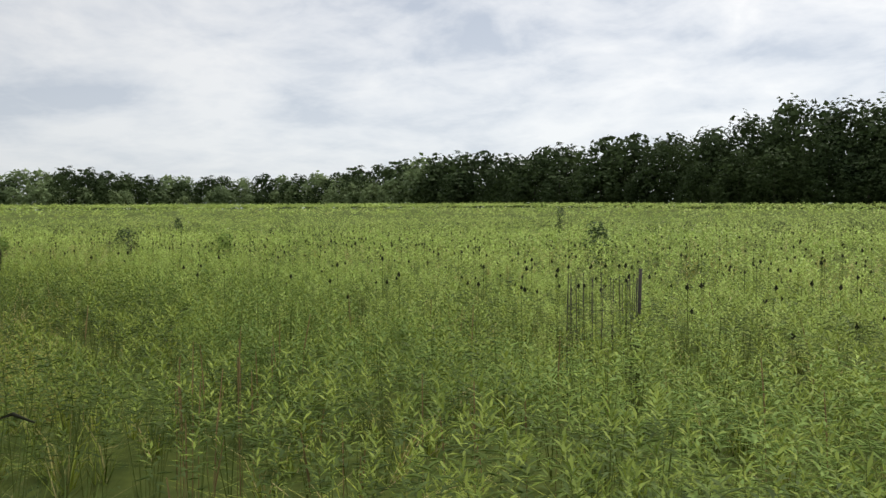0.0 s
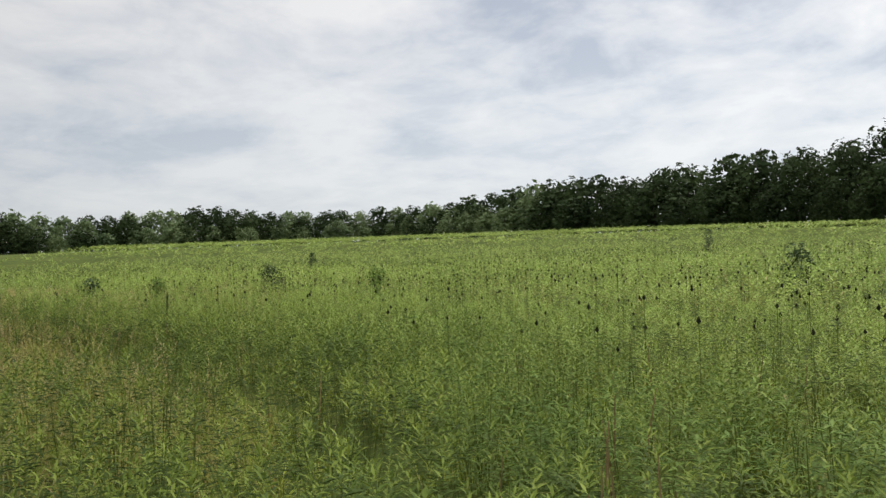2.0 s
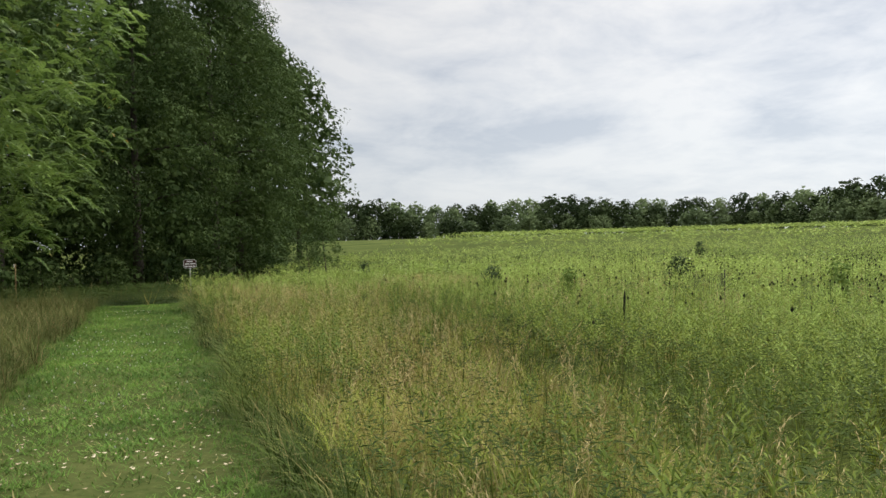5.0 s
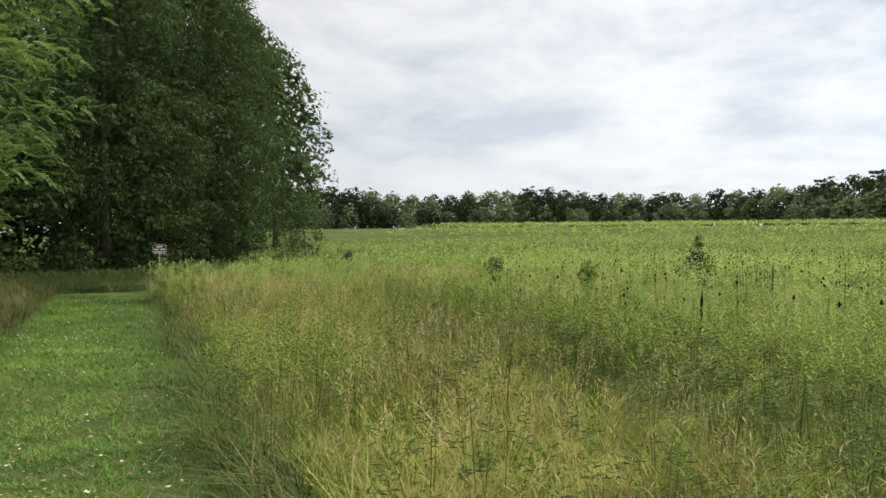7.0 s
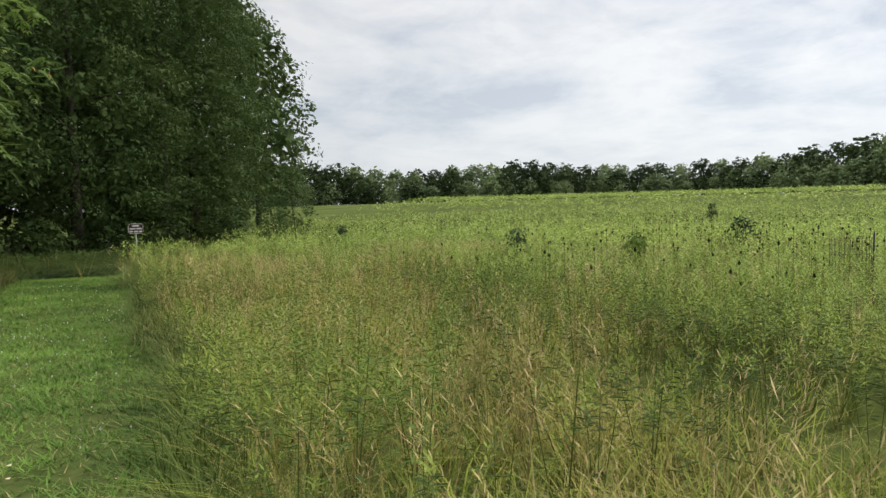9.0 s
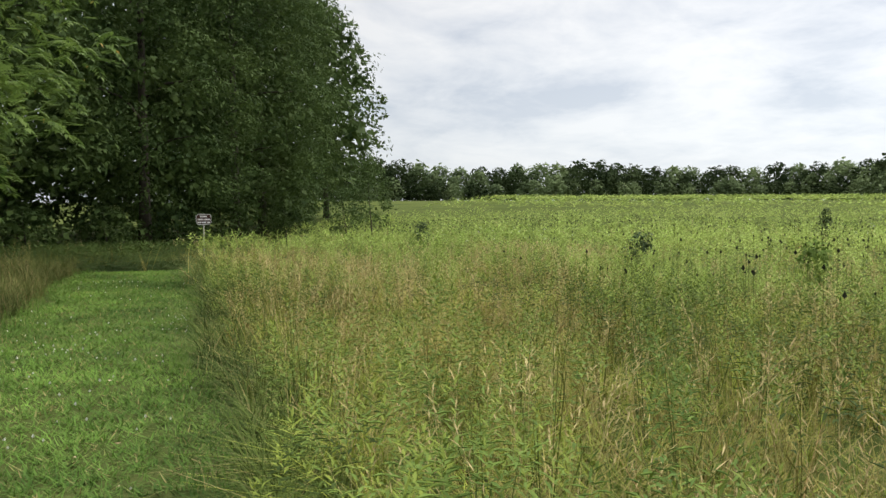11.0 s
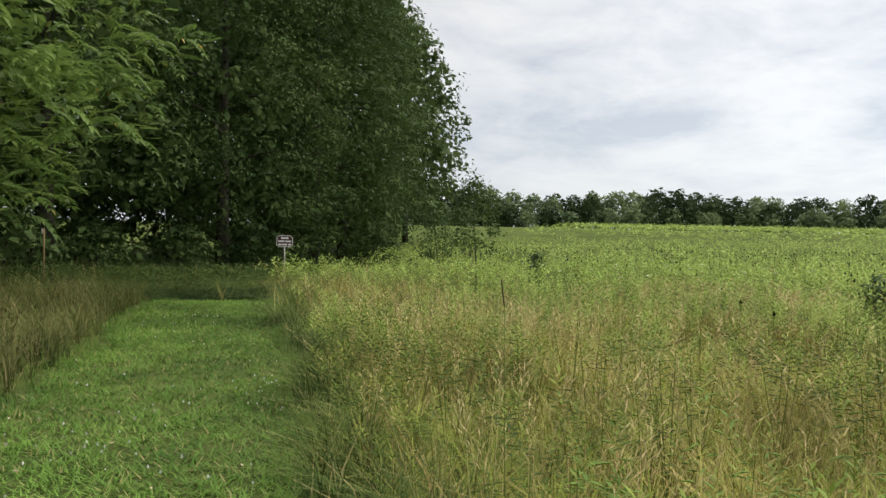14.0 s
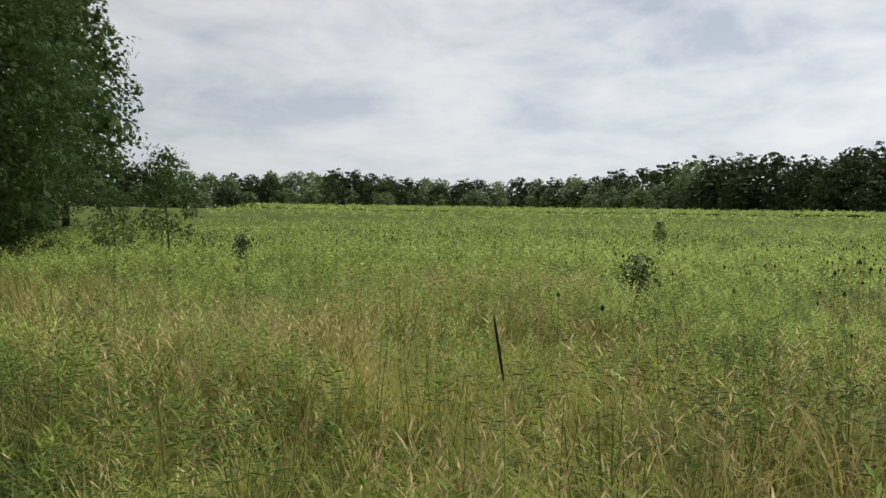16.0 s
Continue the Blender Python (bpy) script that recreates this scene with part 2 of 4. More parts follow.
def wave(x, y, f, k=0.0):
    """Smooth noise in about -1 to 1, f waves a metre."""
    a = np.sin(x * f * 5.1 + 1.7 * np.sin(y * f * 3.3 + k) + k)
    b = np.sin(y * f * 4.7 + 1.9 * np.sin(x * f * 2.9 + 2 * k) + 1.3 * k)
    c = np.sin((x + y) * f * 9.7 + 1.2 * np.sin((x - y) * f * 7.1 + k))
    return (a + b + 0.6 * c) / 2.6


def height(x, y):
    x, y = np.asarray(x, float), np.asarray(y, float)
    s, v = to_sv(x, y)
    h = 0.12 - 0.0085 * np.clip(s, -20, 28)
    h = h - 0.55 * smooth((s - 28) / 12) * (1 - smooth((v - 2) / 9))
    d = np.hypot(x + 6, y - 5)
    h = h + (1.7 - 0.6 * smooth(x / 70)) * smooth((d - 25) / 110) * smooth((v - 4) / 18)
    return h + 0.05 * wave(x, y, 0.05, 1.0) * smooth((np.abs(v) - 1) / 4)


PATH_R, PATH_L, PATH_END = 1.15, -1.1, 30.2


def edge_r(s):
    return PATH_R + 0.10 * np.sin(s * 0.9) + 0.07 * np.sin(s * 2.3 + 1)


def edge_l(s):
    return PATH_L + 0.13 * np.sin(s * 0.8 + 2) + 0.08 * np.sin(s * 1.9)


def on_path(s, v):
    straight = (v < edge_r(s)) & (v > edge_l(s)) & (s < PATH_END)
    return straight


def away(x, y):
    """Distance from the walked line."""
    s, v = to_sv(x, y)
    return np.hypot(s - np.clip(s, 0, 16), v - 0.5)


def build_ground():
    def steps():
        near = np.arange(-46, 46.01, 1.2)
        far = 46 + np.cumsum(1.6 * 1.14 ** np.arange(41))
        return np.concatenate((-far[::-1], near, far))
    gx, gy = steps() - 6, steps() + 18
    X, Y = np.meshgrid(gx, gy, indexing="ij")
    V = np.stack((X, Y, height(X, Y)), -1).reshape(-1, 3)
    n, m = len(gx), len(gy)
    i = np.arange((n - 1) * m).reshape(n - 1, m)[:, :-1].ravel()
    Q = np.stack((i, i + m, i + m + 1, i + 1), -1)
    me = quad_mesh("ground", V, Q, SOIL)
    for p in me.polygons:
        p.use_smooth = True
    tagged(new("ground", me), "uneven meadow ground with brown-green thatch", "ground", kind="structure")
    S = np.arange(-14, PATH_END + 0.01, 0.4)
    W = np.linspace(0, 1, 9)
    A, B = np.meshgrid(S, W, indexing="ij")
    Vv = edge_l(A) - 0.1 + (edge_r(A) - edge_l(A) + 0.2) * B
    PX, PY = to_xy(A, Vv)
    P = np.stack((PX, PY, height(PX, PY) + 0.012), -1).reshape(-1, 3)
    i = np.arange((len(S) - 1) * 9).reshape(-1, 9)[:, :-1].ravel()
    Q = np.stack((i, i + 1, i + 10, i + 9), -1)
    tagged(new("path", quad_mesh("path", P, Q, TURF_BED)), "mown grass path between tall meadow plants", "path", kind="structure")


build_ground()


# ---- plant templates ----
def blade(length, width, droop, seg, r):
    """One grass blade standing at the origin, bending over along x."""
    v, q = [], []
    for i in range(seg + 1):
        u = i / seg
        w = width * (1 - u) ** 0.7 * 0.5 + 0.0006
        x, z = droop * u * u * length, length * (u - 0.35 * droop * u * u)
        v += [(x, -w, z), (x, w, z)]
    for i in range(seg):
        q.append((2 * i, 2 * i + 1, 2 * i + 3, 2 * i + 2))
    return np.array(v), np.array(q)


def turned(t, yaw, at=(0, 0, 0), scale=1.0):
    c, s = math.cos(yaw), math.sin(yaw)
    v = t[0] * scale
    return np.stack((v[:, 0] * c - v[:, 1] * s + at[0], v[:, 0] * s + v[:, 1] * c + at[1], v[:, 2] + at[2]), -1), t[1]


def tuft(n, spread, length, width, droop, seg, seed):
    r = np.random.default_rng(seed)
    sets = []
    for _ in range(n):
        b = blade(length * r.uniform(0.6, 1.1), width * r.uniform(0.7, 1.2), droop * r.uniform(0.4, 1.5), seg, r)
        a = r.uniform(0, 6.283)
        sets.append(turned(b, r.uniform(0, 6.283), (spread * r.uniform(0, 1) * math.cos(a), spread * r.uniform(0, 1) * math.sin(a), 0)))
    return gather(sets)


def lance_leaf(length, width, rise, seg):
    """A narrow leaf growing out along x, first rising, then bending down."""
    if seg == 1:
        w = width * 0.5
        v = [(0, 0, 0), (0.45 * length, -w, 0.45 * length * rise), (length, 0, length * (rise - 0.25)), (0.45 * length, w, 0.45 * length * rise)]
        return np.array(v), np.array([(0, 1, 2, 3)])
    w = width * 0.5
    v = [(0, -w * 0.2, 0), (0, w * 0.2, 0), (0.5 * length, -w, 0.55 * length * rise), (0.5 * length, w, 0.55 * length * rise),
         (length, -w * 0.08, length * (rise - 0.32)), (length, w * 0.08, length * (rise - 0.32))]
    return np.array(v), np.array([(0, 1, 3, 2), (2, 3, 5, 4)])


def forb(seed, tops=3, rosette=12, side=4, length=0.062, width=0.016, wide=0.09):
    """A leafy plant one unit tall: branches that each end in a star of leaves, with some leaves below it."""
    r = np.random.default_rng(seed)
    sets, stalk, tips = [], [], []
    w = 0.003
    turn = r.uniform(0, 6.283)
    for k in range(tops):
        a0 = turn + 6.283 * k / tops + r.uniform(-0.5, 0.5)
        off = wide * (r.uniform(0.5, 1.2) if tops > 1 else 0.0)
        cx, cy, top = off * math.cos(a0), off * math.sin(a0), 1.0 - (0.0 if k == 0 else r.uniform(0.03, 0.24))
        stalk.append((np.array([(-w, 0, 0), (w, 0, 0), (cx + w * 0.5, cy, top), (cx - w * 0.5, cy, top)]), np.array([(0, 1, 2, 3)])))
        for i in range(rosette):
            u = i / rosette
            leaf = lance_leaf(length * (1.25 - 0.75 * u) * r.uniform(0.8, 1.2), width * (1.2 - 0.5 * u) * r.uniform(0.8, 1.2), 0.3 + 1.6 * u * u + r.uniform(-0.3, 0.35), 1)
            (tips if u > 0.42 else sets).append(turned(leaf, i * 2.4 + r.uniform(-0.3, 0.3), (cx, cy, top - 0.16 * (1 - u) ** 1.2)))
        for i in range(side):
            u = r.uniform(0.35, 0.82)
            leaf = lance_leaf(length * r.uniform(1.0, 1.4), width * r.uniform(1.0, 1.5), r.uniform(-0.2, 0.5), 1)
            sets.append(turned(leaf, r.uniform(0, 6.283), (cx * u, cy * u, top * u)))
    return gather(sets), gather(stalk), gather(tips)


def places(n, box, keep, seed):
    """n random places in the box (s0, s1, v0, v1), of which those stay for which keep(x, y, s, v, chance) holds."""
    r = np.random.default_rng(seed)
    s, v = r.uniform(box[0], box[1], n), r.uniform(box[2], box[3], n)
    x, y = to_xy(s, v)
    ok = keep(x, y, s, v, r.uniform(0, 1, n))
    x, y = x[ok], y[ok]
    return np.stack((x, y, height(x, y)), -1)


def spread(templates, pos, size, tall, lean, seed, grow=None, sway=None):
    r = np.random.default_rng(seed)
    n = len(pos)
    kind = r.integers(0, len(templates), n)
    sets = []
    for k, t in enumerate(templates):
        i = np.nonzero(kind == k)[0]
        if not len(i):
            continue
        m = len(i)
        a = r.uniform(0, 6.283, m)
        ln = r.uniform(0, lean, m)
        up = r.uniform(*tall, m) * (1.0 if grow is None else grow[i])
        bow = np.stack((ln * np.cos(a), ln * np.sin(a)), -1) + (0 if sway is None else sway[i])
        sets.append(scatter(t, pos[i], r.uniform(0, 6.283, m), r.uniform(*size, m), up, bow))
    return sets


def stuff(name, sets, mat, label, category):
    v, q = gather(sets)
    return tagged(linked(name, quad_mesh(name, v, q, mat)), label, category, kind="stuff")


def golden(s, v, x, y):
    """How far the dry golden grass takes over from the leafy plants, 0 to 1."""
    band = smooth((s - 4.5) / 4) * (1 - smooth((v - 2.3 - 1.7 * smooth((s - 11) / 6) - 1.4 * wave(x, y, 0.12, 4)) / 2.2)) * (1 - smooth((s - np.where(v < 2.6, 28.2, 31.5)) / 2))
    spots = smooth((wave(x, y, 0.09, 7.0) - 0.45) / 0.35) * smooth((s - 9) / 6) * (1 - smooth((v - 9) / 4)) * 0.8
    patch = 0.95 * np.exp(-((x + 14.7) ** 2 / 2.4 + (y - 18.9) ** 2 / 1.4))
    rim = 0.35 * (1 - smooth((v - 1.1) / 0.5)) * (s < 26) * (s > 1)
    return np.clip(np.maximum(np.maximum(band * (0.74 + 0.34 * wave(x, y, 0.33, 2)), spots), np.maximum(rim, patch)), 0, 1)


def in_field(s, v):
    return (v > edge_r(s) + 0.12) | ((s > PATH_END + 0.1) & (v > -9))


def wood_edge(y):
    """How far west the open field reaches before the trees."""
    return np.interp(y, (5, 13, 20, 27, 34, 40, 60), (-29, -31, -33, -34.5, -37, -40.5, -48))


def in_wedge(x, y):
    """The stretch of land that the walk looks out on."""
    a = np.degrees(np.arctan2(-(x + 4), y + 3.0))
    return (a > -56) & (a < 66)


def build_meadow():
    near = [forb(k, 3, 16, 1, 0.047, 0.0098, 0.10) for k in range(9)]
    grey = [forb(40 + k, 4, 13, 3, 0.052, 0.0105, 0.09) for k in range(5)]
    mid = [forb(20 + k, 3, 8, 0, 0.075, 0.022, 0.14) for k in range(6)]
    sparse = [forb(30 + k, 2, 7, 0, 0.095, 0.03, 0.15) for k in range(6)]
    far = [forb(60 + k, 2, 4, 0, 0.13, 0.05, 0.18) for k in range(5)]
    vast = [forb(80 + k, 2, 3, 0, 0.30, 0.13, 0.35) for k in range(5)]

    def keep_near(x, y, s, v, c):
        d = away(x, y)
        return in_field(s, v) & (d < 8) & ((s > 3) | (v > 1.55)) & in_wedge(x, y) & (c > 0.97 * golden(s, v, x, y)) & (s < PATH_END + 1)

    def keep_mid(x, y, s, v, c):
        d = away(x, y)
        return in_field(s, v) & (d >= 8) & (d < 22) & in_wedge(x, y) & (c > 0.92 * golden(s, v, x, y)) & (c > 0.25 * smooth((d - 12) / 10))

    def keep_far(x, y, s, v, c):
        d = away(x, y)
        return in_field(s, v) & (d >= 22) & (d < 60) & in_wedge(x, y) & (x > wood_edge(y) + 6 * (1 - smooth((v - 3) / 4))) & (c > 0.6 * smooth((d - 25) / 35))

    def keep_vast(x, y, s, v, c):
        d = away(x, y)
        return (d >= 60) & (d < 230) & in_wedge(x, y) & (v > 8) & (x > wood_edge(y) - 0.5 * np.maximum(y - 60, 0)) & (c > 0.6 * smooth((d - 60) / 140))

    leaves, greys, stems, young, field, outer = [], [], [], [], [], []

    def sow(kinds, p, size, tall, seed, share, grow=None, low=None):
        """Plants whose leaves and tips pass by share from the near green to a field green paled as backlit."""
        pale = np.random.default_rng(seed + 900).uniform(0, 1, len(p)) < share
        g = np.ones(len(p)) if grow is None else grow
        for which, body, top in ((~pale, leaves if low is None else low, young), (pale, field, outer)):
            body += spread([k[0] for k in kinds], p[which], size, tall, 0.12, seed, g[which])
            top += spread([k[2] for k in kinds], p[which], size, tall, 0.12, seed, g[which])

    def swell(p):
        """Plants stand in uneven mounds, and low round the plant cage."""
        x, y = p[:, 0], p[:, 1]
        cage = np.exp(-((x - 1.0) ** 2 + (y - 4.9) ** 2) / 0.5)
        return (0.80 + 0.10 * wave(x, y, 0.22, 6.0) + 0.10 * wave(x, y, 0.7, 2.0) + 0.10 * wave(x, y, 1.7, 5.0)) * (1 - 0.22 * cage)

    p = places(15000, (-8, 31, 1, 9.5), keep_near, 1)
    pick = wave(p[:, 0], p[:, 1], 0.16, 9.0) > 0.35
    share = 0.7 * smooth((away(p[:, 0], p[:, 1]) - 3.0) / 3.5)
    sow(near, p[~pick], (0.85, 1.3), (0.78, 1.14), 2, share[~pick], swell(p)[~pick])
    sow(grey, p[pick], (0.85, 1.3), (0.78, 1.14), 3, share[pick], swell(p)[pick], greys)
    stems += spread([near[0][1]], p[::4], (1, 1.3), (0.6, 0.85), 0.1, 4)
    p = places(26500, (-24, 42, -9, 26), keep_mid, 5)
    s, v = to_sv(p[:, 0], p[:, 1])
    # plants before the wood that get the colour darkened for tree shade
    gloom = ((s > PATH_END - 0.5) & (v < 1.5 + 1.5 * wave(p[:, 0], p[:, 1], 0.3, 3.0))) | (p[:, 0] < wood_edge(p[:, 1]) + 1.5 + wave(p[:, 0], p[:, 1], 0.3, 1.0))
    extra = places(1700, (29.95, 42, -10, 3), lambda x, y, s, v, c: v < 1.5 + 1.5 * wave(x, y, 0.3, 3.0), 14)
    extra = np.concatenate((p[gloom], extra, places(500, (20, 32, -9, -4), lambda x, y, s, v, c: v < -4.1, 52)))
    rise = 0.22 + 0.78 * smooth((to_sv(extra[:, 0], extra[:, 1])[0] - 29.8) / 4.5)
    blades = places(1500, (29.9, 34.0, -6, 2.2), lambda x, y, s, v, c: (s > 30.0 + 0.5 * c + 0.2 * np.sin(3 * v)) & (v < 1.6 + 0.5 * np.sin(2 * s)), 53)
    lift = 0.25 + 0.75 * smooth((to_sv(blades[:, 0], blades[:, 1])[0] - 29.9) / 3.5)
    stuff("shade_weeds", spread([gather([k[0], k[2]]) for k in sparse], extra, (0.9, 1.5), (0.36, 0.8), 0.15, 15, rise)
          + spread([tuft(14, 0.12, 0.36, 0.012, 0.9, 2, 220 + k) for k in range(5)], blades, (0.9, 1.5), (0.5, 1.4), 0.5, 54, lift), SHADE, "green weeds by the trees, coloured dark for tree shade", "weeds")
    p = p[~gloom]
    pick = wave(p[:, 0], p[:, 1], 0.10, 9.0) > 0.4
    # towards the wood the darker near green stands in for its shadow
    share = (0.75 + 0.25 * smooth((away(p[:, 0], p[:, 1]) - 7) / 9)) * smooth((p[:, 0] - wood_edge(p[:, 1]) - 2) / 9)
    lumps = swell(p)
    close = away(p[:, 0], p[:, 1]) < 12.5
    for kinds, which, k in ((mid, close, 0), (sparse, ~close, 1)):
        a, b = which & ~pick, which & pick
        sow(kinds, p[a], (0.9, 1.35), (0.72, 1.12), 6 + 20 * k, share[a], lumps[a])
        sow(kinds, p[b], (0.8, 1.15), (0.72, 1.12), 7 + 20 * k, share[b], lumps[b], greys)
    p = places(31000, (-62, 60, -6, 68), keep_far, 8)
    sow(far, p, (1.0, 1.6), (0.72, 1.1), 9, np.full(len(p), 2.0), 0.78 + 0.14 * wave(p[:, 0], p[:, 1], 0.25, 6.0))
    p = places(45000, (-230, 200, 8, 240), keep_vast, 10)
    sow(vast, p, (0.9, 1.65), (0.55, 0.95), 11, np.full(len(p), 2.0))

    def keep_side(x, y, s, v, c):
        return ((v < -4.5) & (s < 20)) | ((v > edge_r(s) + 0.3) & ~in_wedge(x, y) & (away(x, y) > 5))
    outer += spread([gather([t[0], t[2]]) for t in mid], places(3600, (-14, 26, -12, 12), keep_side, 16), (1.0, 1.7), (0.5, 0.8), 0.1, 17)
    stuff("far_meadow_plants", outer, FORB_FAR, "yellow-green meadow plants of the open field, coloured bright as backlit", "meadow plants")
    stuff("field_leaves", field, FIELD, "leaves of the open field's plants, backlight put into the green", "meadow plants")
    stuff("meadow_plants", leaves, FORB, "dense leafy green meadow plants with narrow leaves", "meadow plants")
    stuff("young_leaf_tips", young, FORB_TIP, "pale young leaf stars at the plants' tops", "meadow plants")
    stuff("grey_meadow_plants", greys, FORB_BLUE, "fine-leaved grey-green meadow plants in patches", "meadow plants")
    stuff("plant_stems", stems, STALK, "thin upright green plant stems", "stems")


def build_grass():
    green = [tuft(20, 0.07, 0.66, 0.0095, 1.0, 2, 100 + k) for k in range(8)]
    gold = [tuft(18, 0.08, 0.72, 0.0075, 0.75, 2, 120 + k) for k in range(8)]
    midg = [tuft(9, 0.13, 0.75, 0.009, 0.5, 1, 160 + k) for k in range(5)]

    def plume(seed):
        r = np.random.default_rng(seed)
        sets = [(np.array([(-0.0015, 0, 0), (0.0015, 0, 0), (0.001, 0, 0.9), (-0.001, 0, 0.9)]), np.array([(0, 1, 2, 3)]))]
        for i in range(11):
            sets.append(turned(lance_leaf(0.045 * r.uniform(0.6, 1.2), 0.006, 1.3, 1), i * 2.4, (0, 0, 0.74 + 0.023 * i)))
        return gather(sets)
    plumes = [plume(180 + k) for k in range(4)]

    def keep_gold(x, y, s, v, c):
        d = away(x, y)
        return (v > edge_r(s) + 0.32) & (d < 9) & (s < PATH_END + 1.5) & (c < golden(s, v, x, y)) & in_wedge(x, y)

    def keep_green(x, y, s, v, c):
        d = away(x, y)
        return (v > edge_r(s) + 0.32) & (d < 7.5) & (s < PATH_END + 1.5) & (c < 0.22 + 0.75 * golden(s, v, x, y)) & in_wedge(x, y)

    def keep_mid(x, y, s, v, c):
        d = away(x, y)
        return in_field(s, v) & (d >= 9) & (d < 26) & in_wedge(x, y) & (c < 0.12 + golden(s, v, x, y)) & (s < 40)

    def keep_left(x, y, s, v, c):
        return (v < edge_l(s) - 0.1) & (s < PATH_END + 0.5 + 0.3 * np.sin(v * 2)) & (c < 0.35 + 0.65 * smooth((-v - 0.9) / 0.6))

    def keep_rim(x, y, s, v, c):
        return (v > edge_r(s) + 0.05) & (v < edge_r(s) + 0.4) & (s > -2) & (s < PATH_END)

    def comb(p, k, much):
        """Tufts lie over together, in swirls."""
        return much * np.stack((wave(p[:, 0], p[:, 1], 0.55, k), wave(p[:, 0], p[:, 1], 0.5, k + 5)), -1)

    gset, yset, pset = [], [], []
    gp = places(6800, (-4, 31, 1, 9.5), keep_gold, 21)
    yset += spread(gold, gp, (0.6, 1.0), (0.7, 1.1), 0.35, 22, 0.85 + 0.30 * wave(gp[:, 0], gp[:, 1], 0.8, 8.0), comb(gp, 8.0, 0.7))
    pp = places(9500, (-4, 31, 1, 9.5), keep_gold, 23)
    pset += spread(plumes, pp, (0.6, 1.0), (0.62, 0.92), 0.5, 24, 0.92 + 0.2 * wave(pp[:, 0], pp[:, 1], 0.8, 8.0), comb(pp, 8.0, 0.5))
    gg = places(6000, (-4, 31, 1, 8.5), keep_green, 25)
    gset += spread(green, gg, (0.6, 1.05), (0.65, 1.1), 0.35, 26, 0.85 + 0.32 * wave(gg[:, 0], gg[:, 1], 0.9, 3.0), comb(gg, 3.0, 0.8))
    rim = places(2600, (-2, 30.2, 1.0, 2.2), keep_rim, 27)
    stuff("rim_grass", spread(green, rim, (0.6, 1.0), (0.6, 1.0), 0.4, 28, 0.9 + 0.2 * wave(rim[:, 0], rim[:, 1], 0.9, 3.0), comb(rim, 3.0, 0.3) - 0.1 * np.array([UY, -UX])), RIM, "dense green grass along the mown path's edge, darkened for its shadow", "grass")
    mp = places(11000, (-20, 40, -8, 28), keep_mid, 29)
    yset += spread(midg, mp, (0.9, 1.5), (0.8, 1.1), 0.3, 30, 0.95 + 0.2 * wave(mp[:, 0], mp[:, 1], 0.7, 8.0))
    fp = mp[np.random.default_rng(36).uniform(0, 1, len(mp)) < 0.6]
    pset += spread(plumes, fp[::2], (1.0, 1.8), (0.65, 0.9), 0.5, 37)
    # tan patches that stand out in the green field
    r = np.random.default_rng(38)
    for x, y, wx, wy, m in ((-14.7, 18.9, 0.9, 0.45, 110), (-12.2, 14.2, 0.7, 0.4, 35), (-8.6, 13.6, 0.8, 0.4, 35), (-15.2, 14.6, 0.7, 0.5, 35)):
        q = np.stack((r.normal(x, wx, m), r.normal(y, wy, m), np.zeros(m)), -1)
        q[:, 2] = height(q[:, 0], q[:, 1])
        yset += spread(gold, q, (0.9, 1.4), (0.8, 1.05), 0.4, 39)
        pset += spread(plumes, np.repeat(q, 2, axis=0) + r.normal(0, 0.15, (2 * m, 3)) * np.array([1, 1, 0]), (1.0, 1.7), (0.65, 0.88), 0.5, 40)
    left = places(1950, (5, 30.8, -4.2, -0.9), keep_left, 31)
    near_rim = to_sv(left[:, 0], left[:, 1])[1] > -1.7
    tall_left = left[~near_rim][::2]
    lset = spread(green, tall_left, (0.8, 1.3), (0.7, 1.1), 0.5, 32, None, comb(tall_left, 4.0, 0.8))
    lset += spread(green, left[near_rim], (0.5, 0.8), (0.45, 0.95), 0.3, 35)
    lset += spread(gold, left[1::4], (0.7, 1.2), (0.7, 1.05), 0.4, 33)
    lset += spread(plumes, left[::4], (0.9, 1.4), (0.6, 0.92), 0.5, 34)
    stuff("shaded_grass", lset, LEFT, "brown-green tall grass beside the mown path, darkened for tree shade", "grass")
    stuff("tall_grass", gset, GRASS, "long green grass blades bending over the path's edge", "grass")
    stuff("dry_grass", yset, GOLD, "dry golden-tan grass standing in tufts", "grass")
    stuff("grass_plumes", pset, PLUME, "feathery tan grass seed heads on thin stems", "grass")
    # short turf of the path
    turf = [tuft(8, 0.08, 0.07, 0.0085, 1.0, 1, 200 + k) for k in range(8)]
    long_turf = [tuft(8, 0.05, 0.12, 0.005, 0.9, 2, 210 + k) for k in range(4)]

    def keep_turf(x, y, s, v, c):
        return on_path(s, v) & (c < 1.0 - 0.8 * smooth((wave(x, y, 0.45, 2.0) + 0.35) / 0.6) * (1 - smooth((s - 12) / 5)))

    def keep_edge(x, y, s, v, c):
        return ((np.abs(v - edge_r(s)) < 0.22) | (np.abs(v - edge_l(s)) < 0.3)) & (s < PATH_END)

    tset = spread(turf, places(18500, (1, 30.2, -1.3, 1.3), keep_turf, 41), (1.0, 1.8), (0.6, 1.3), 0.0, 42)
    tset += spread(long_turf, places(3600, (1, 30.2, -1.7, 1.6), keep_edge, 45), (0.9, 1.5), (0.8, 1.6), 0.5, 46)
    stuff("turf", tset, TURF, "short mown green grass of the path", "grass")


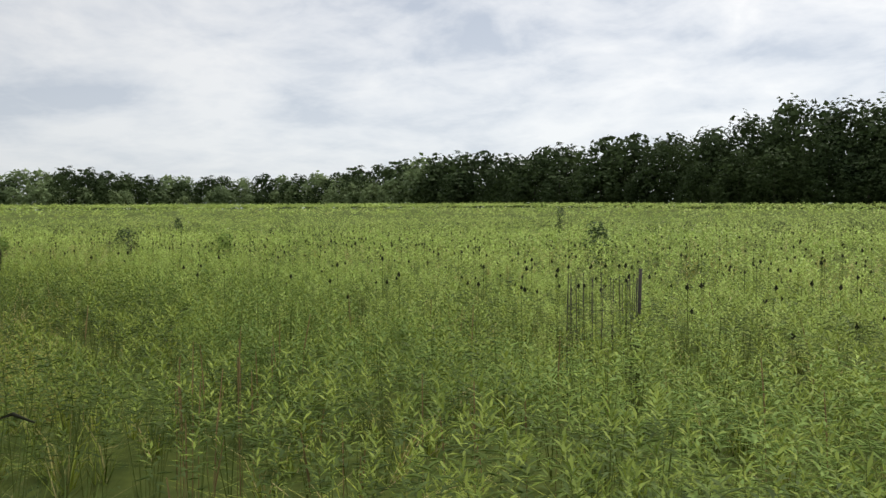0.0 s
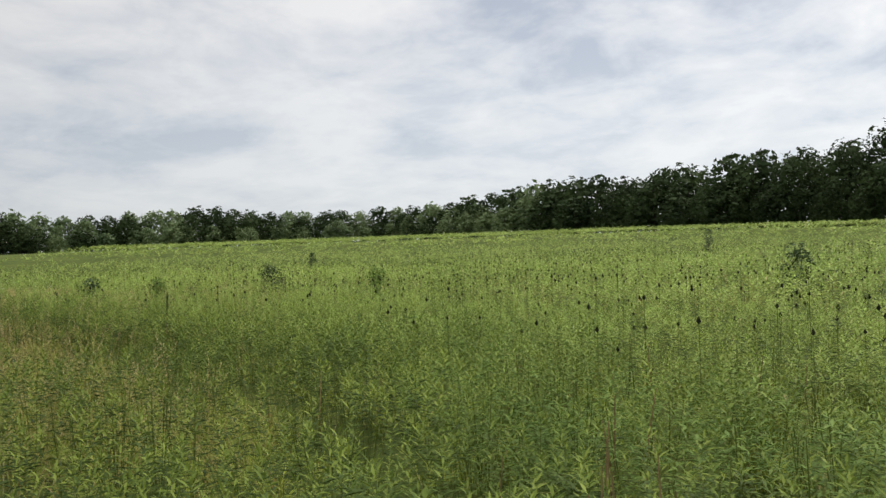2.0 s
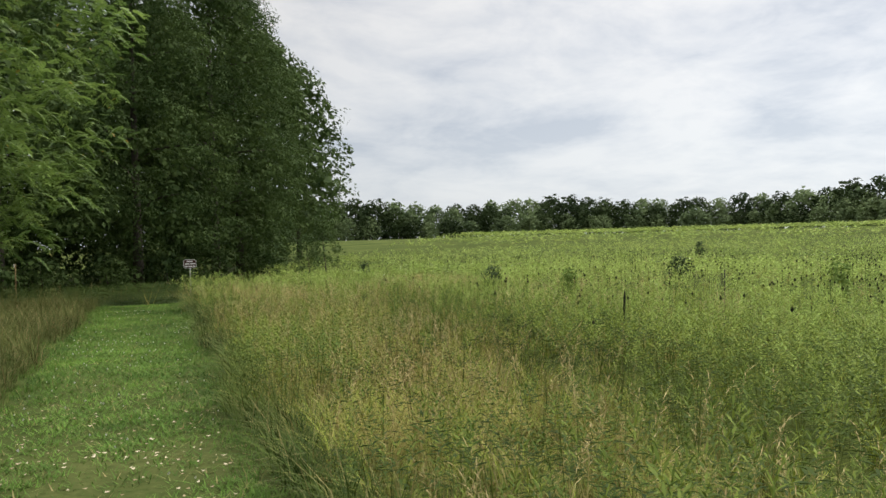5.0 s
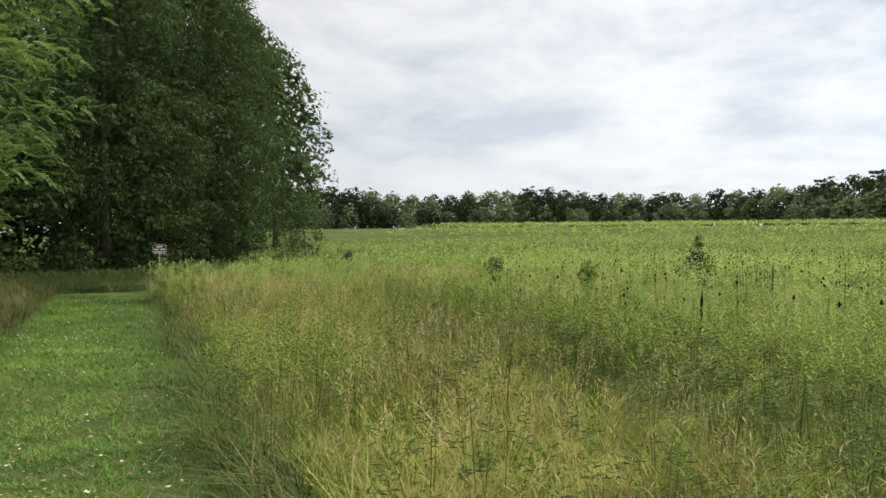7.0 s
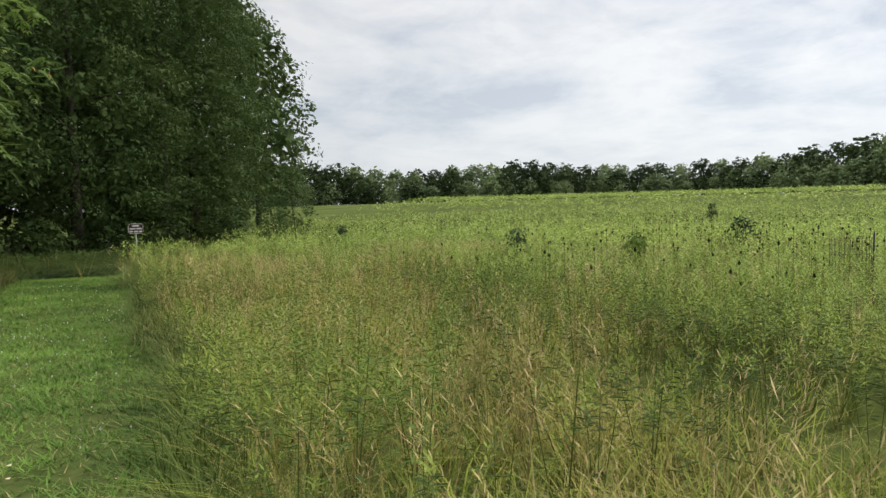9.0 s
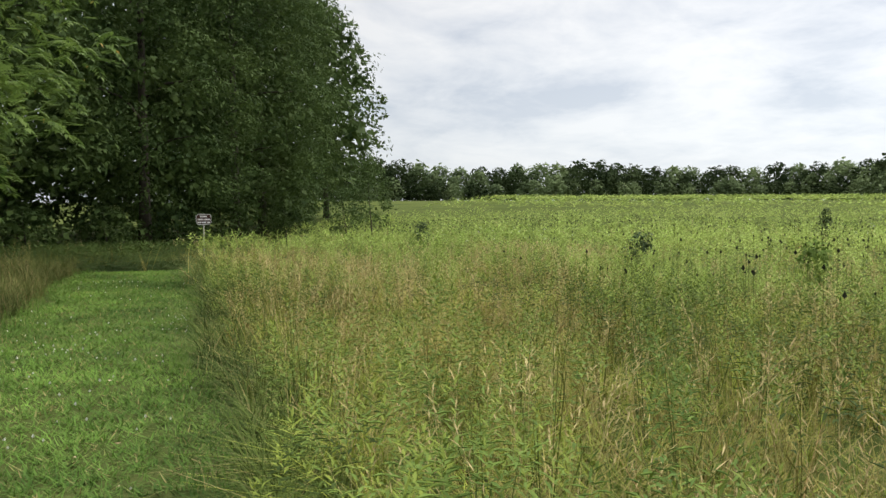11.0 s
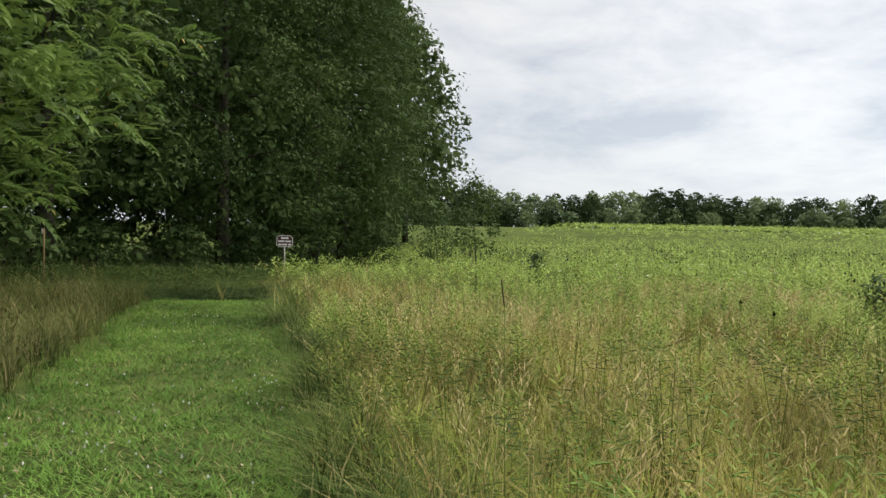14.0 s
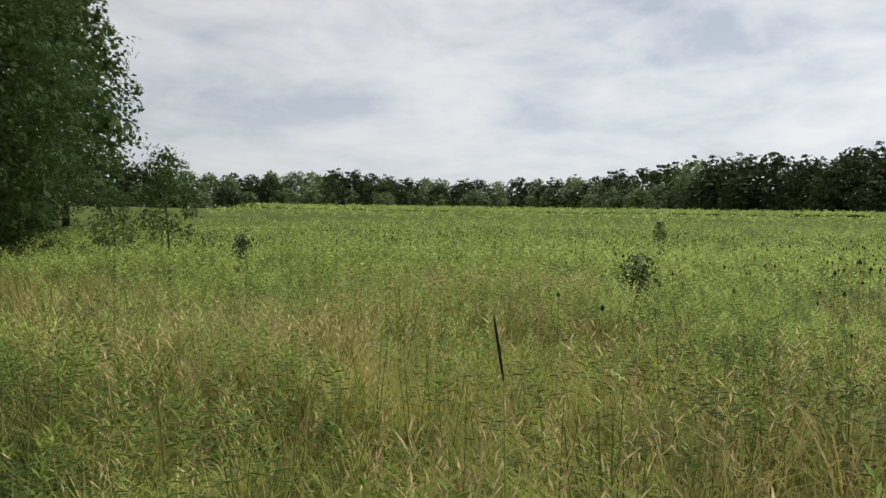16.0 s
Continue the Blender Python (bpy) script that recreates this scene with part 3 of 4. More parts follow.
def build_flecks():
    ball = []
    for i in range(3):
        a, b = 6.283 * i / 3, 6.283 * (i + 1) / 3
        ball.append((np.array([(0, 0, -0.5), (math.cos(a) * 0.5, math.sin(a) * 0.5, -0.1), (0, 0, 0.6), (math.cos(b) * 0.5, math.sin(b) * 0.5, -0.1)]), np.array([(0, 3, 2, 1)])))
    ball = gather(ball)

    def keep_heads(x, y, s, v, c):
        d = away(x, y)
        return in_field(s, v) & (v > 2) & in_wedge(x, y) & (d > 3.8) & (d < 30) & (c > 0.9 * golden(s, v, x, y)) & (c < 0.25 + 0.75 * smooth(wave(x, y, 0.07, 3.0) + 0.5))
    p = places(15000, (-30, 42, 2, 32), keep_heads, 51)
    n = len(p)
    r = np.random.default_rng(52)
    top = r.uniform(0.76, 1.06, n)
    stem = (np.array([(-0.003, 0, 0), (0.003, 0, 0), (0.002, 0, 1), (-0.002, 0, 1)]), np.array([(0, 1, 2, 3)]))
    zero = np.zeros((n, 2))
    q = p.copy()
    q[:, 2] += top
    size = r.uniform(0.018, 0.038, n)
    stuff("seed_head_stems", [scatter(stem, p, r.uniform(0, 6, n), np.ones(n), top, zero)], STALK, "thin green stems below dark seed heads", "stems")
    stuff("seed_heads", [scatter(ball, q, r.uniform(0, 6, n), size, size * 1.3, zero)], HEAD, "small dark seed heads on thin stems above the meadow", "seed heads")
    # white flower heads among the plants and clover on the path
    disc = gather([turned(lance_leaf(0.5, 0.42, 0.05, 1), k * 1.2566) for k in range(5)])

    def keep_white(x, y, s, v, c):
        d = away(x, y)
        return in_field(s, v) & (v > 5) & in_wedge(x, y) & (d > 6) & (d < 50) & (c < smooth((wave(x, y, 0.045, 12.0) - 0.35) / 0.3))
    p = places(2600, (-20, 42, 5, 46), keep_white, 53)
    n = len(p)
    p[:, 2] += r.uniform(0.72, 0.92, n)
    size = r.uniform(0.03, 0.07, n)
    sets = [scatter(disc, p, r.uniform(0, 6, n), size, size, np.zeros((n, 2)))]

    def keep_clover(x, y, s, v, c):
        return on_path(s, v) & (c < 0.12 + 0.9 * smooth((wave(x, y, 0.2, 5.0) - 0.5) / 0.3) + np.exp(-((s - 19.0) ** 2 + (v + 0.3) ** 2 * 3)))
    p = places(1400, (2, 27, -1, 1), keep_clover, 54)
    n = len(p)
    p[:, 2] += r.uniform(0.05, 0.08, n)
    size = r.uniform(0.015, 0.025, n)
    sets.append(scatter(ball, p, r.uniform(0, 6, n), size, size, np.zeros((n, 2))))
    stuff("white_flowers", sets, WHITE, "tiny white flower heads scattered in grass", "flowers")

    def keep_litter(x, y, s, v, c):
        return on_path(s, v) & (c < 1.0 - 0.95 * smooth((s - 11) / 4))
    p = places(1100, (2, 20, -1, 0.95), keep_litter, 55)
    n = len(p)
    p[:, 2] += r.uniform(0.03, 0.055, n)
    curl = (np.array([(-0.5, 0, 0.1), (0, -0.3, 0), (0.5, 0, 0.15), (0, 0.3, 0.02)]), np.array([(0, 1, 2, 3)]))
    size = r.uniform(0.015, 0.045, n)
    stuff("fallen_leaves", [scatter(curl, p, r.uniform(0, 6, n), size, size * 1.5, np.zeros((n, 2)))], LITTER, "dry pale fallen leaves scattered on mown grass", "fallen leaves")

    # dry brown flower stalks of last year
    def keep_stalk(x, y, s, v, c):
        d = away(x, y)
        return in_field(s, v) & (v > 2.2) & in_wedge(x, y) & (d < 9) & (c < 0.1 + smooth((wave(x, y, 0.13, 15.0) - 0.2) / 0.4))
    p = places(150, (-5, 12, 1.2, 7), keep_stalk, 56)
    for x, y, m in ((-1.1, 3.3, 9), (-0.93, 3.35, 4), (-0.85, 2.5, 4), (-0.35, 2.7, 4), (0.1, 2.6, 3), (-1.0, 4.6, 4)):
        q = np.stack((r.normal(x, 0.05, m), r.normal(y, 0.07, m), np.zeros(m)), -1)
        q[:, 2] = height(q[:, 0], q[:, 1])
        p = np.concatenate((p, q))
    n = len(p)
    cross = gather([turned((np.array([(0, -0.0017, 0), (0, 0.0017, 0), (0, 0.0014, 0.78), (0, -0.0014, 0.78)]), np.array([(0, 1, 2, 3)])), a) for a in (0, 1.57)]
                   + [turned((np.array([(0, -0.004, 0.76), (0, 0.004, 0.76), (0, 0.002, 1.0), (0, -0.002, 1.0)]), np.array([(0, 1, 2, 3)])), a) for a in (0.3, 1.87)])
    an = r.uniform(0, 6.28, n)
    ln = r.uniform(0, 0.18, n)
    stuff("dry_stalks", [scatter(cross, p, r.uniform(0, 6, n), np.ones(n), r.uniform(0.6, 0.92, n), np.stack((ln * np.cos(an), ln * np.sin(an)), -1))],
          DRY, "brown dead flower stalks standing among green plants", "dry stalks")


# ---- trees ----
def crown_centres(n, low, high, rad, r, shell=0.7, peak=0.3, taper=0.7):
    """Places of boughs in an uneven crown, broadest at peak of its height."""
    u = np.clip((np.arange(n) + r.uniform(0, 1, n)) / n, 0, 1)
    a = np.arange(n) * 2.39996 + r.normal(0, 0.35, n)
    prof = np.where(u < peak, 0.72 + 0.28 * np.sin(1.5708 * u / peak), np.maximum(np.cos(1.5708 * (u - peak) / (1 - peak)), 0.0) ** taper)
    ripple = 1 + 0.08 * np.sin(3 * a + 9 * u) + 0.06 * np.sin(23 * u + a)
    rr = rad * prof * ripple * (shell + (1 - shell) * np.sqrt(r.uniform(0, 1, n)))
    return np.stack((rr * np.cos(a), rr * np.sin(a), low + (high - low) * u), -1)


def bough_leaves(centres, radius, per, size, r, narrow=0.5, flat=0.6, hang=0.5, rough=0.36, under=-0.5, deep=0.4):
    """Leaves laid over the rounded tops and sides of leafy boughs, each hanging outwards."""
    k = len(centres)
    n = k * per
    d = r.normal(0, 1, (n, 3))
    d /= np.linalg.norm(d, axis=1)[:, None] + 1e-9
    d[:, 2] = np.where(d[:, 2] < under, -d[:, 2], d[:, 2])
    rad = np.repeat(radius, per)[:, None]
    lump = 1 + 0.16 * np.sin(7 * d[:, 0:1] + np.repeat(r.uniform(0, 6, k), per)[:, None]) * np.sin(6 * d[:, 1:2] + 1)
    c = np.repeat(centres, per, axis=0) + d * rad * lump * np.array([1, 1, flat]) * (1.04 - deep * r.uniform(0, 1, (n, 1)) ** 1.6)
    nrm = d / np.array([1, 1, flat]) + r.normal(0, rough, (n, 3))
    axis = np.repeat(centres, per, axis=0) * np.array([1, 1, 0])
    axis /= np.linalg.norm(axis, axis=1)[:, None] + 1e-6
    way = 0.6 * d + 0.5 * axis + r.normal(0, 0.55, (n, 3)) - np.array([0, 0, hang])
    w = np.cross(way, nrm)
    w /= np.linalg.norm(w, axis=1)[:, None] + 1e-9
    run = np.cross(nrm, w)
    run /= np.linalg.norm(run, axis=1)[:, None] + 1e-9
    up = np.cross(w, run)
    ln = (size * r.uniform(0.6, 1.3, n))[:, None]
    h = ln * narrow * 0.5
    v = np.stack((c, c + 0.45 * ln * run - h * w + 0.07 * ln * up, c + ln * run - 0.08 * ln * up, c + 0.45 * ln * run + h * w + 0.07 * ln * up), 1)
    return v.reshape(-1, 3), np.arange(n * 4).reshape(-1, 4)


def limbs(bm, tall, girth, low, rad, count, r, sides=7):
    lean = r.uniform(-0.03, 0.03, 2) * tall
    pts = [(lean[0] * u * u + 0.1 * math.sin(4 * u + 1), lean[1] * u * u, tall * 0.92 * u) for u in np.linspace(0, 1, 8)]
    tube(bm, pts, [girth * (1.25 if i == 0 else 1) * (1 - 0.85 * i / 7) for i in range(8)], sides)
    for i in range(count):
        u = low + (0.85 - low) * (i + 0.5) / count
        a = i * 2.4 + r.uniform(-0.4, 0.4)
        z = tall * 0.92 * u
        base = Vector((lean[0] * u * u + 0.1 * math.sin(4 * u + 1), lean[1] * u * u, z))
        run = rad * (1.0 - 0.5 * u) * r.uniform(0.65, 0.95)
        p = [base + Vector((math.cos(a) * run * w, math.sin(a) * run * w, run * (0.5 * w - 0.22 * w * w) + 0.05 * run * math.sin(5 * w))) for w in (0, 0.33, 0.66, 1)]
        g = girth * 0.42 * (1 - 0.6 * u)
        tube(bm, p, [g, g * 0.7, g * 0.42, g * 0.15], 5)


def make_tree(name, m, tall, rad, low, boughs, per, leaf, mat, seed, label, girth=0.22, count=9, bough_r=0.9, narrow=0.5, group="", shell=0.7, peak=0.3, taper=0.7, core=0, flat=0.6, hang=0.5, rough=0.36, under=-0.5, deep=0.4):
    r = np.random.default_rng(seed)
    ob = base_at(name, m, label, "tree", group)
    bm = bmesh.new()
    limbs(bm, tall, girth, 0.18, rad, count, r)
    part("trunk", bm, BARK, ob)
    c = crown_centres(boughs, low, tall - 0.4 * bough_r, rad - 0.6 * bough_r, r, shell, peak, taper)
    size = r.uniform(0.55, 1.25, boughs) * bough_r
    sets = [bough_leaves(c, size, per, leaf, r, narrow, flat, hang, rough, under, deep)]
    if core:
        ci = crown_centres(core, low + 0.6, tall * 0.92, rad * 0.62, r, 0.3, peak, taper)
        sets.append(bough_leaves(ci, np.full(core, bough_r * 1.3), per // 2, leaf * 2.0, r, 0.7, flat, hang))
    v, q = gather(sets)
    linked("crown", quad_mesh("crown", v, q, mat), ob)
    return ob


def compound_leaf(seed):
    """A long leaf of paired leaflets on a hanging stalk."""
    r = np.random.default_rng(seed)
    sets = []
    for i in range(6):
        u = (i + 0.8) / 6
        x, z = 0.30 * u, 0.06 * u - 0.30 * u * u * 0.7
        for side in (-1, 1):
            lf = lance_leaf(0.15 * (1 - 0.35 * abs(u - 0.55)) * r.uniform(0.85, 1.15), 0.062, -0.25, 1)
            sets.append(turned(lf, side * 1.05, (x, 0, z)))
    sets.append(turned(lance_leaf(0.13, 0.05, -0.4, 1), 0, (0.30, 0, -0.15)))
    w = 0.003
    sets.append((np.array([(0, -w, 0), (0, w, 0), (0.22, w, -0.03), (0.22, -w, -0.03)]), np.array([(0, 1, 2, 3)])))
    return gather(sets)


def ground_pose(x, y, turn=0.0, scale=1.0, sink=0.03):
    return Matrix.LocRotScale((x, y, float(height(x, y)) - sink), Euler((0, 0, turn)), (scale, scale, scale))


def build_walnut():
    x, y = to_xy(29.0, -7.2)
    r = np.random.default_rng(301)
    ob = base_at("walnut_tree", ground_pose(x, y), "broad tree with long feathery compound leaves hanging over the path", "tree")
    bm = bmesh.new()
    limbs(bm, 13.0, 0.21, 0.12, 6.0, 16, r, 9)
    part("trunk", bm, BARK, ob)
    c = crown_centres(270, 1.9, 13.4, 6.6, r, 0.72, 0.34, 0.62)
    per = 21
    n = len(c) * per
    d = r.normal(0, 1, (n, 3))
    d[:, 2] = np.abs(d[:, 2]) * np.where(r.uniform(0, 1, n) < 0.2, -0.5, 1.0)
    d /= np.linalg.norm(d, axis=1)[:, None]
    pos = np.repeat(c, per, axis=0) + d * np.repeat(r.uniform(0.5, 1.05, len(c)), per)[:, None] * np.array([1, 1, 0.55])
    out = np.arctan2(pos[:, 1] + 3 * d[:, 1], pos[:, 0] + 3 * d[:, 0]) + r.normal(0, 1.7, n)
    kinds = [compound_leaf(310 + k) for k in range(4)]
    sets = []
    for k in range(4):
        i = np.arange(k, n, 4)
        sz = r.uniform(0.8, 1.3, len(i))
        sets.append(scatter(kinds[k], pos[i], out[i], sz, sz * r.uniform(-0.5, 1.7, len(i)), np.zeros((len(i), 2))))
    deep = crown_centres(150, 2.4, 12.5, 4.6, r, 0.3, 0.34, 0.62)
    sets.append(bough_leaves(deep, np.full(150, 1.1), 60, 0.26, r, 0.5))
    v, q = gather(sets)
    linked("crown", quad_mesh("crown", v, q, LEAF_NEAR), ob)


def build_woods():
    """The edge of the wood behind the sign."""
    front = [(-44.0, 38.7, 20.0, 5.0, 0.9, 401), (-40.5, 33.8, 20.0, 5.6, 1.2, 402), (-38.8, 27.5, 19.0, 5.6, 1.9, 403), (-37.5, 20.0, 17.0, 5.4, 2.6, 404), (-35.5, 12.5, 16.0, 5.0, 2.8, 405)]
    for x, y, tall, rad, low, seed in front:
        make_tree("woodland_tree", ground_pose(x, y), tall, rad, low, 330, 115 if seed < 404 else 45, 0.16 if seed < 404 else 0.24, LEAF_WOOD, seed, "tall dark leafy tree at the wood's edge", 0.26, 12, 1.0, 0.5, "trees of the wood", 0.7, 0.16, 0.6, 110, 0.6, 0.6, 0.27)
    back = make_tree("woodland_tree", ground_pose(-48.5, 35.0), 18.5, 6.0, 2.6, 120, 34, 0.44, LEAF_WOOD, 420, "tall dark leafy tree inside the wood", 0.24, 9, 1.5, 0.6, "trees of the wood", 0.6, 0.2, 0.7, 40)
    for x, y, k in [(-50.0, 46.0, 1.0), (-47.5, 44.0, 0.95), (-52.5, 40.0, 1.05), (-46.0, 25.5, 0.95), (-55.0, 29.0, 1.05), (-62.0, 24.0, 1.1), (-63.0, 33.0, 1.1), (-60.0, 14.0, 1.0), (-50.0, 9.0, 1.0), (-61.0, 48.0, 0.95), (-45.0, 16.0, 0.95), (-44.0, 7.0, 1.0), (-58.0, 40.0, 1.1), (-54.0, 18.0, 1.05), (-53.0, 53.5, 0.92)]:
        copy_thing(back, ground_pose(x, y, random.uniform(0, 6.28), k))
    # young trees standing in the grass before the wood
    make_tree("sapling", ground_pose(-23.1, 24.3), 2.95, 0.75, 1.1, 46, 40, 0.10, LEAF_WOOD, 430, "slim young tree with dark leaves standing in grass", 0.025, 5, 0.26, 0.45, "saplings", 0.3)
    make_tree("sapling", ground_pose(-28.8, 29.4), 2.4, 0.8, 0.7, 46, 36, 0.10, LEAF_WOOD, 431, "leaning young tree with thin crown in tall grass", 0.03, 5, 0.28, 0.45, "saplings", 0.3)
    # low dark growth under the trees
    brush = make_tree("undergrowth_bush", ground_pose(-36.0, 24.0), 2.0, 1.5, 0.1, 40, 38, 0.14, LEAF_WOOD, 440, "dark leafy undergrowth bush below tall trees", 0.04, 6, 0.5, 0.5, "undergrowth", 0.5, core=8)
    for x, y, k in [(-36.5, 27.5, 1.0), (-38.0, 31.0, 1.2), (-35.0, 20.5, 1.0), (-34.0, 17.5, 1.2), (-38.5, 35.5, 0.9), (-40.0, 37.5, 1.0), (-41.5, 23.0, 1.6), (-33.0, 14.0, 1.1), (-42.5, 29.0, 1.6), (-40.0, 18.0, 1.6), (-39.0, 13.0, 1.5), (-45.0, 33.0, 1.5), (-48.0, 27.0, 2.2), (-50.0, 20.0, 2.2), (-48.0, 13.0, 2.2), (-52.0, 34.0, 2.2), (-49.0, 40.0, 2.0), (-45.0, 42.0, 1.4), (-56.0, 24.0, 2.4), (-57.0, 15.0, 2.4), (-54.0, 8.0, 2.4), (-47.0, 6.0, 2.2)]:
        copy_thing(brush, ground_pose(x, y, random.uniform(0, 6.28), k))


# bearing (degrees left of north), distance and top of the far woods
FAR_WOOD = [(-62, 95, 17.6), (-45, 108, 17.6), (-36, 120, 17.0), (-27, 138, 18.0), (-23, 141, 18.4), (-18, 150, 16.9), (-15, 158, 15.8), (-10, 172, 16.5), (-5, 200, 15.5), (0, 228, 16.8), (4, 250, 16.8), (8, 275, 14.5), (13, 300, 13.4),
            (17, 300, 13.0), (22, 300, 13.0), (26, 285, 15.6), (30, 280, 13.6), (35, 270, 12.0), (40, 265, 14.5), (46, 250, 14.0), (54, 240, 14.0)]


def build_far_wood():
    kinds = []
    for k in range(9):
        pale, close = k in (4, 6, 7), k < 4
        kinds.append(make_tree("far_tree", pose(0, 0, -60), 14.0, 5.8 + 0.6 * (k % 3), 0.3, 38 if close else 28, 112 if close else 46, 0.41 if close else 0.70, LEAF_BACKLIT if close or k in (5, 8) else LEAF_FAR_HAZE if pale else LEAF_FAR, 500 + k,
                               "distant leafy tree at the field's edge, paled for haze" if pale else "distant leafy tree at the field's edge, darkened as backlit", 0.2, 5, 1.9, 0.8, "far wood", 0.6, 0.36, 0.62, 14, 1.0, 0.3, 0.6, -1.0, 0.7))
    r = np.random.default_rng(520)
    bearings = [b[0] for b in FAR_WOOD]
    stands = {k: [] for k in range(9)}

    a = -58.0
    while a < 52:
        dist = np.interp(a, bearings, [b[1] for b in FAR_WOOD])
        top = np.interp(a, bearings, [b[2] for b in FAR_WOOD])
        for row in range(3):
            d = dist + (0, 4.0, 9.0)[row] + r.uniform(-2, 2)
            b = radians(a + r.uniform(-0.5, 0.5) * (5.0, 5.0, 1.6)[row] / dist * 57)
            tall = (top - 1.0) * (0.58, 0.84, 1.0)[row] * (r.uniform(0.95, 1.04) if row == 2 else r.uniform(0.82, 1.04)) * (1 + 0.035 * math.sin(a * 1.9) + 0.025 * math.sin(a * 4.3 + 1))
            wide = r.uniform(1.0, 1.3) * (1.2 if row == 0 else 1.0)
            # backlit colours near and to the right, hazed ones mixed in farther left
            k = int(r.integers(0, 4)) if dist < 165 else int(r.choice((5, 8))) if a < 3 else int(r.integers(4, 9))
            x, y = -d * math.sin(b), d * math.cos(b)
            stands[k].append(Matrix.LocRotScale((x, y, float(height(x, y)) - 0.3), Euler((0, 0, r.uniform(0, 6.28))), (tall / 14 * wide, tall / 14 * wide, tall / 14)))
        a += 6.6 / dist * 57.3
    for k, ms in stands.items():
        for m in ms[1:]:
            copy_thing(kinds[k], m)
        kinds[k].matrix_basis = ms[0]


# ---- things in the field ----
def build_bush(x, y, tall, rad, seed, label, mat):
    make_tree("bush", ground_pose(x, y), tall, rad, 0.3, 26, 26, 0.075, mat, seed, label, 0.012, 6, 0.16, 0.45, "bushes in the meadow", 0.3, 0.45, 0.7)


def build_bushes():
    for x, y, tall, rad, seed in [(-12.9, 19.0, 1.05, 0.27, 601), (-9.5, 22.0, 1.12, 0.52, 602), (-21.3, 24.4, 1.05, 0.22, 603), (-13.5, 37.2, 1.35, 0.30, 604), (-10.0, 17.0, 1.05, 0.16, 605), (4.6, 38.4, 1.7, 0.25, 607), (-5.5, 18.2, 1.1, 0.20, 608)]:
        pale = seed in (605, 608)
        build_bush(x, y, tall, rad * (0.65 if pale else 0.78), seed, "slender green shrub among meadow plants" if pale else "small dark bush standing above the meadow plants", FORB_BLUE if pale else LEAF_BUSH)
    build_bush(2.8, 16.8, 1.25, 0.31, 606, "arching dark shrub standing above the meadow plants", LEAF_BUSH)


def build_cage():
    """A ring of upright wires tied to a steel stake, round a young plant."""
    ob = base_at("wire_cage", ground_pose(1.0, 5.5, 0, 1, 0.0), "dark wire plant cage tied to a steel stake", "plant cage", "plant cages")
    rad, tall = 0.235, 1.0
    for i in range(22):
        a = 6.2832 * i / 22
        bm = bmesh.new()
        x, y = rad * math.cos(a), rad * math.sin(a)
        w = 0.012 * math.sin(i * 5.0)
        tube(bm, [(x, y, -0.02), (x + w, y, 0.5), (x, y + w, tall + 0.03 * math.sin(i * 3.0))], [0.0024] * 3, 5)
        part("wire", bm, STEEL, ob)
    for z in (0.12, 0.36, 0.6, 0.8, 0.97):
        bm = bmesh.new()
        tube(bm, [(rad * math.cos(6.2832 * k / 24), rad * math.sin(6.2832 * k / 24), z) for k in range(25)], [0.0012] * 25, 4)
        part("wire_ring", bm, STEEL, ob)
    bm = bmesh.new()
    tube(bm, [(rad + 0.018, 0.03, -0.25), (rad + 0.02, 0.03, 0.5), (rad + 0.035, 0.03, 1.06)], [0.012, 0.012, 0.012], 6)
    part("stake", bm, STEEL, ob, "dark steel stake")
    copy_thing(ob, ground_pose(-7.2, 16.4, 0.2, 0.95, 0.0))


def build_grass_spike():
    """A slim dark grass spike close to the path."""
    ob = base_at("grass_spike", ground_pose(-12.6, 11.3), "slim dark grass spike on a thin stem", "grass spike")
    bm = bmesh.new()
    tube(bm, [(0.03, 0, 0), (0.015, 0, 0.6), (0.0, 0, 1.16)], [0.0016, 0.0014, 0.0012], 6)
    part("stem", bm, STALK, ob)
    bm = bmesh.new()
    tube(bm, [(0.0 - 0.02 * u, 0, 1.145 + 0.115 * u) for u in (0, 0.12, 0.4, 0.7, 0.92, 1)], [0.0012, 0.0024, 0.0028, 0.0026, 0.0018, 0.0008], 8)
    part("seed_spike", bm, HEAD, ob)


def build_spike():
    """A dead mullein stalk with its dark seed spike."""
    ob = base_at("dead_flower_spike", ground_pose(-6.6, 11.1), "dark dead flower spike standing above the plants", "flower spike")
    bm = bmesh.new()
    tube(bm, [(0, 0, 0), (0.01, 0, 0.5), (0.03, 0.01, 0.8)], [0.009, 0.008, 0.007], 6)
    part("stem", bm, DRY, ob)
    bm = bmesh.new()
    tube(bm, [(0.028 + 0.02 * u, 0.01, 0.70 + 0.36 * u) for u in (0, 0.15, 0.3, 0.45, 0.6, 0.75, 0.9, 1)], [0.006, 0.013, 0.009, 0.016, 0.010, 0.014, 0.007, 0.003], 8)
    part("seed_spike", bm, HEAD, ob)


def build_bent_stem():
    """A dead stem that hangs over in an arch."""
    ob = base_at("bent_dead_stem", ground_pose(-1.65, 2.75), "dark dead stem arching over green plants", "dead stem")
    bm = bmesh.new()
    tube(bm, [(-0.16, 0.02, 0), (-0.13, 0.02, 0.4), (-0.08, 0.02, 0.66), (0.0, 0.01, 0.76), (0.09, 0, 0.79), (0.17, 0, 0.76)], [0.005, 0.005, 0.006, 0.009, 0.008, 0.003], 6)
    part("stem", bm, HEAD, ob)


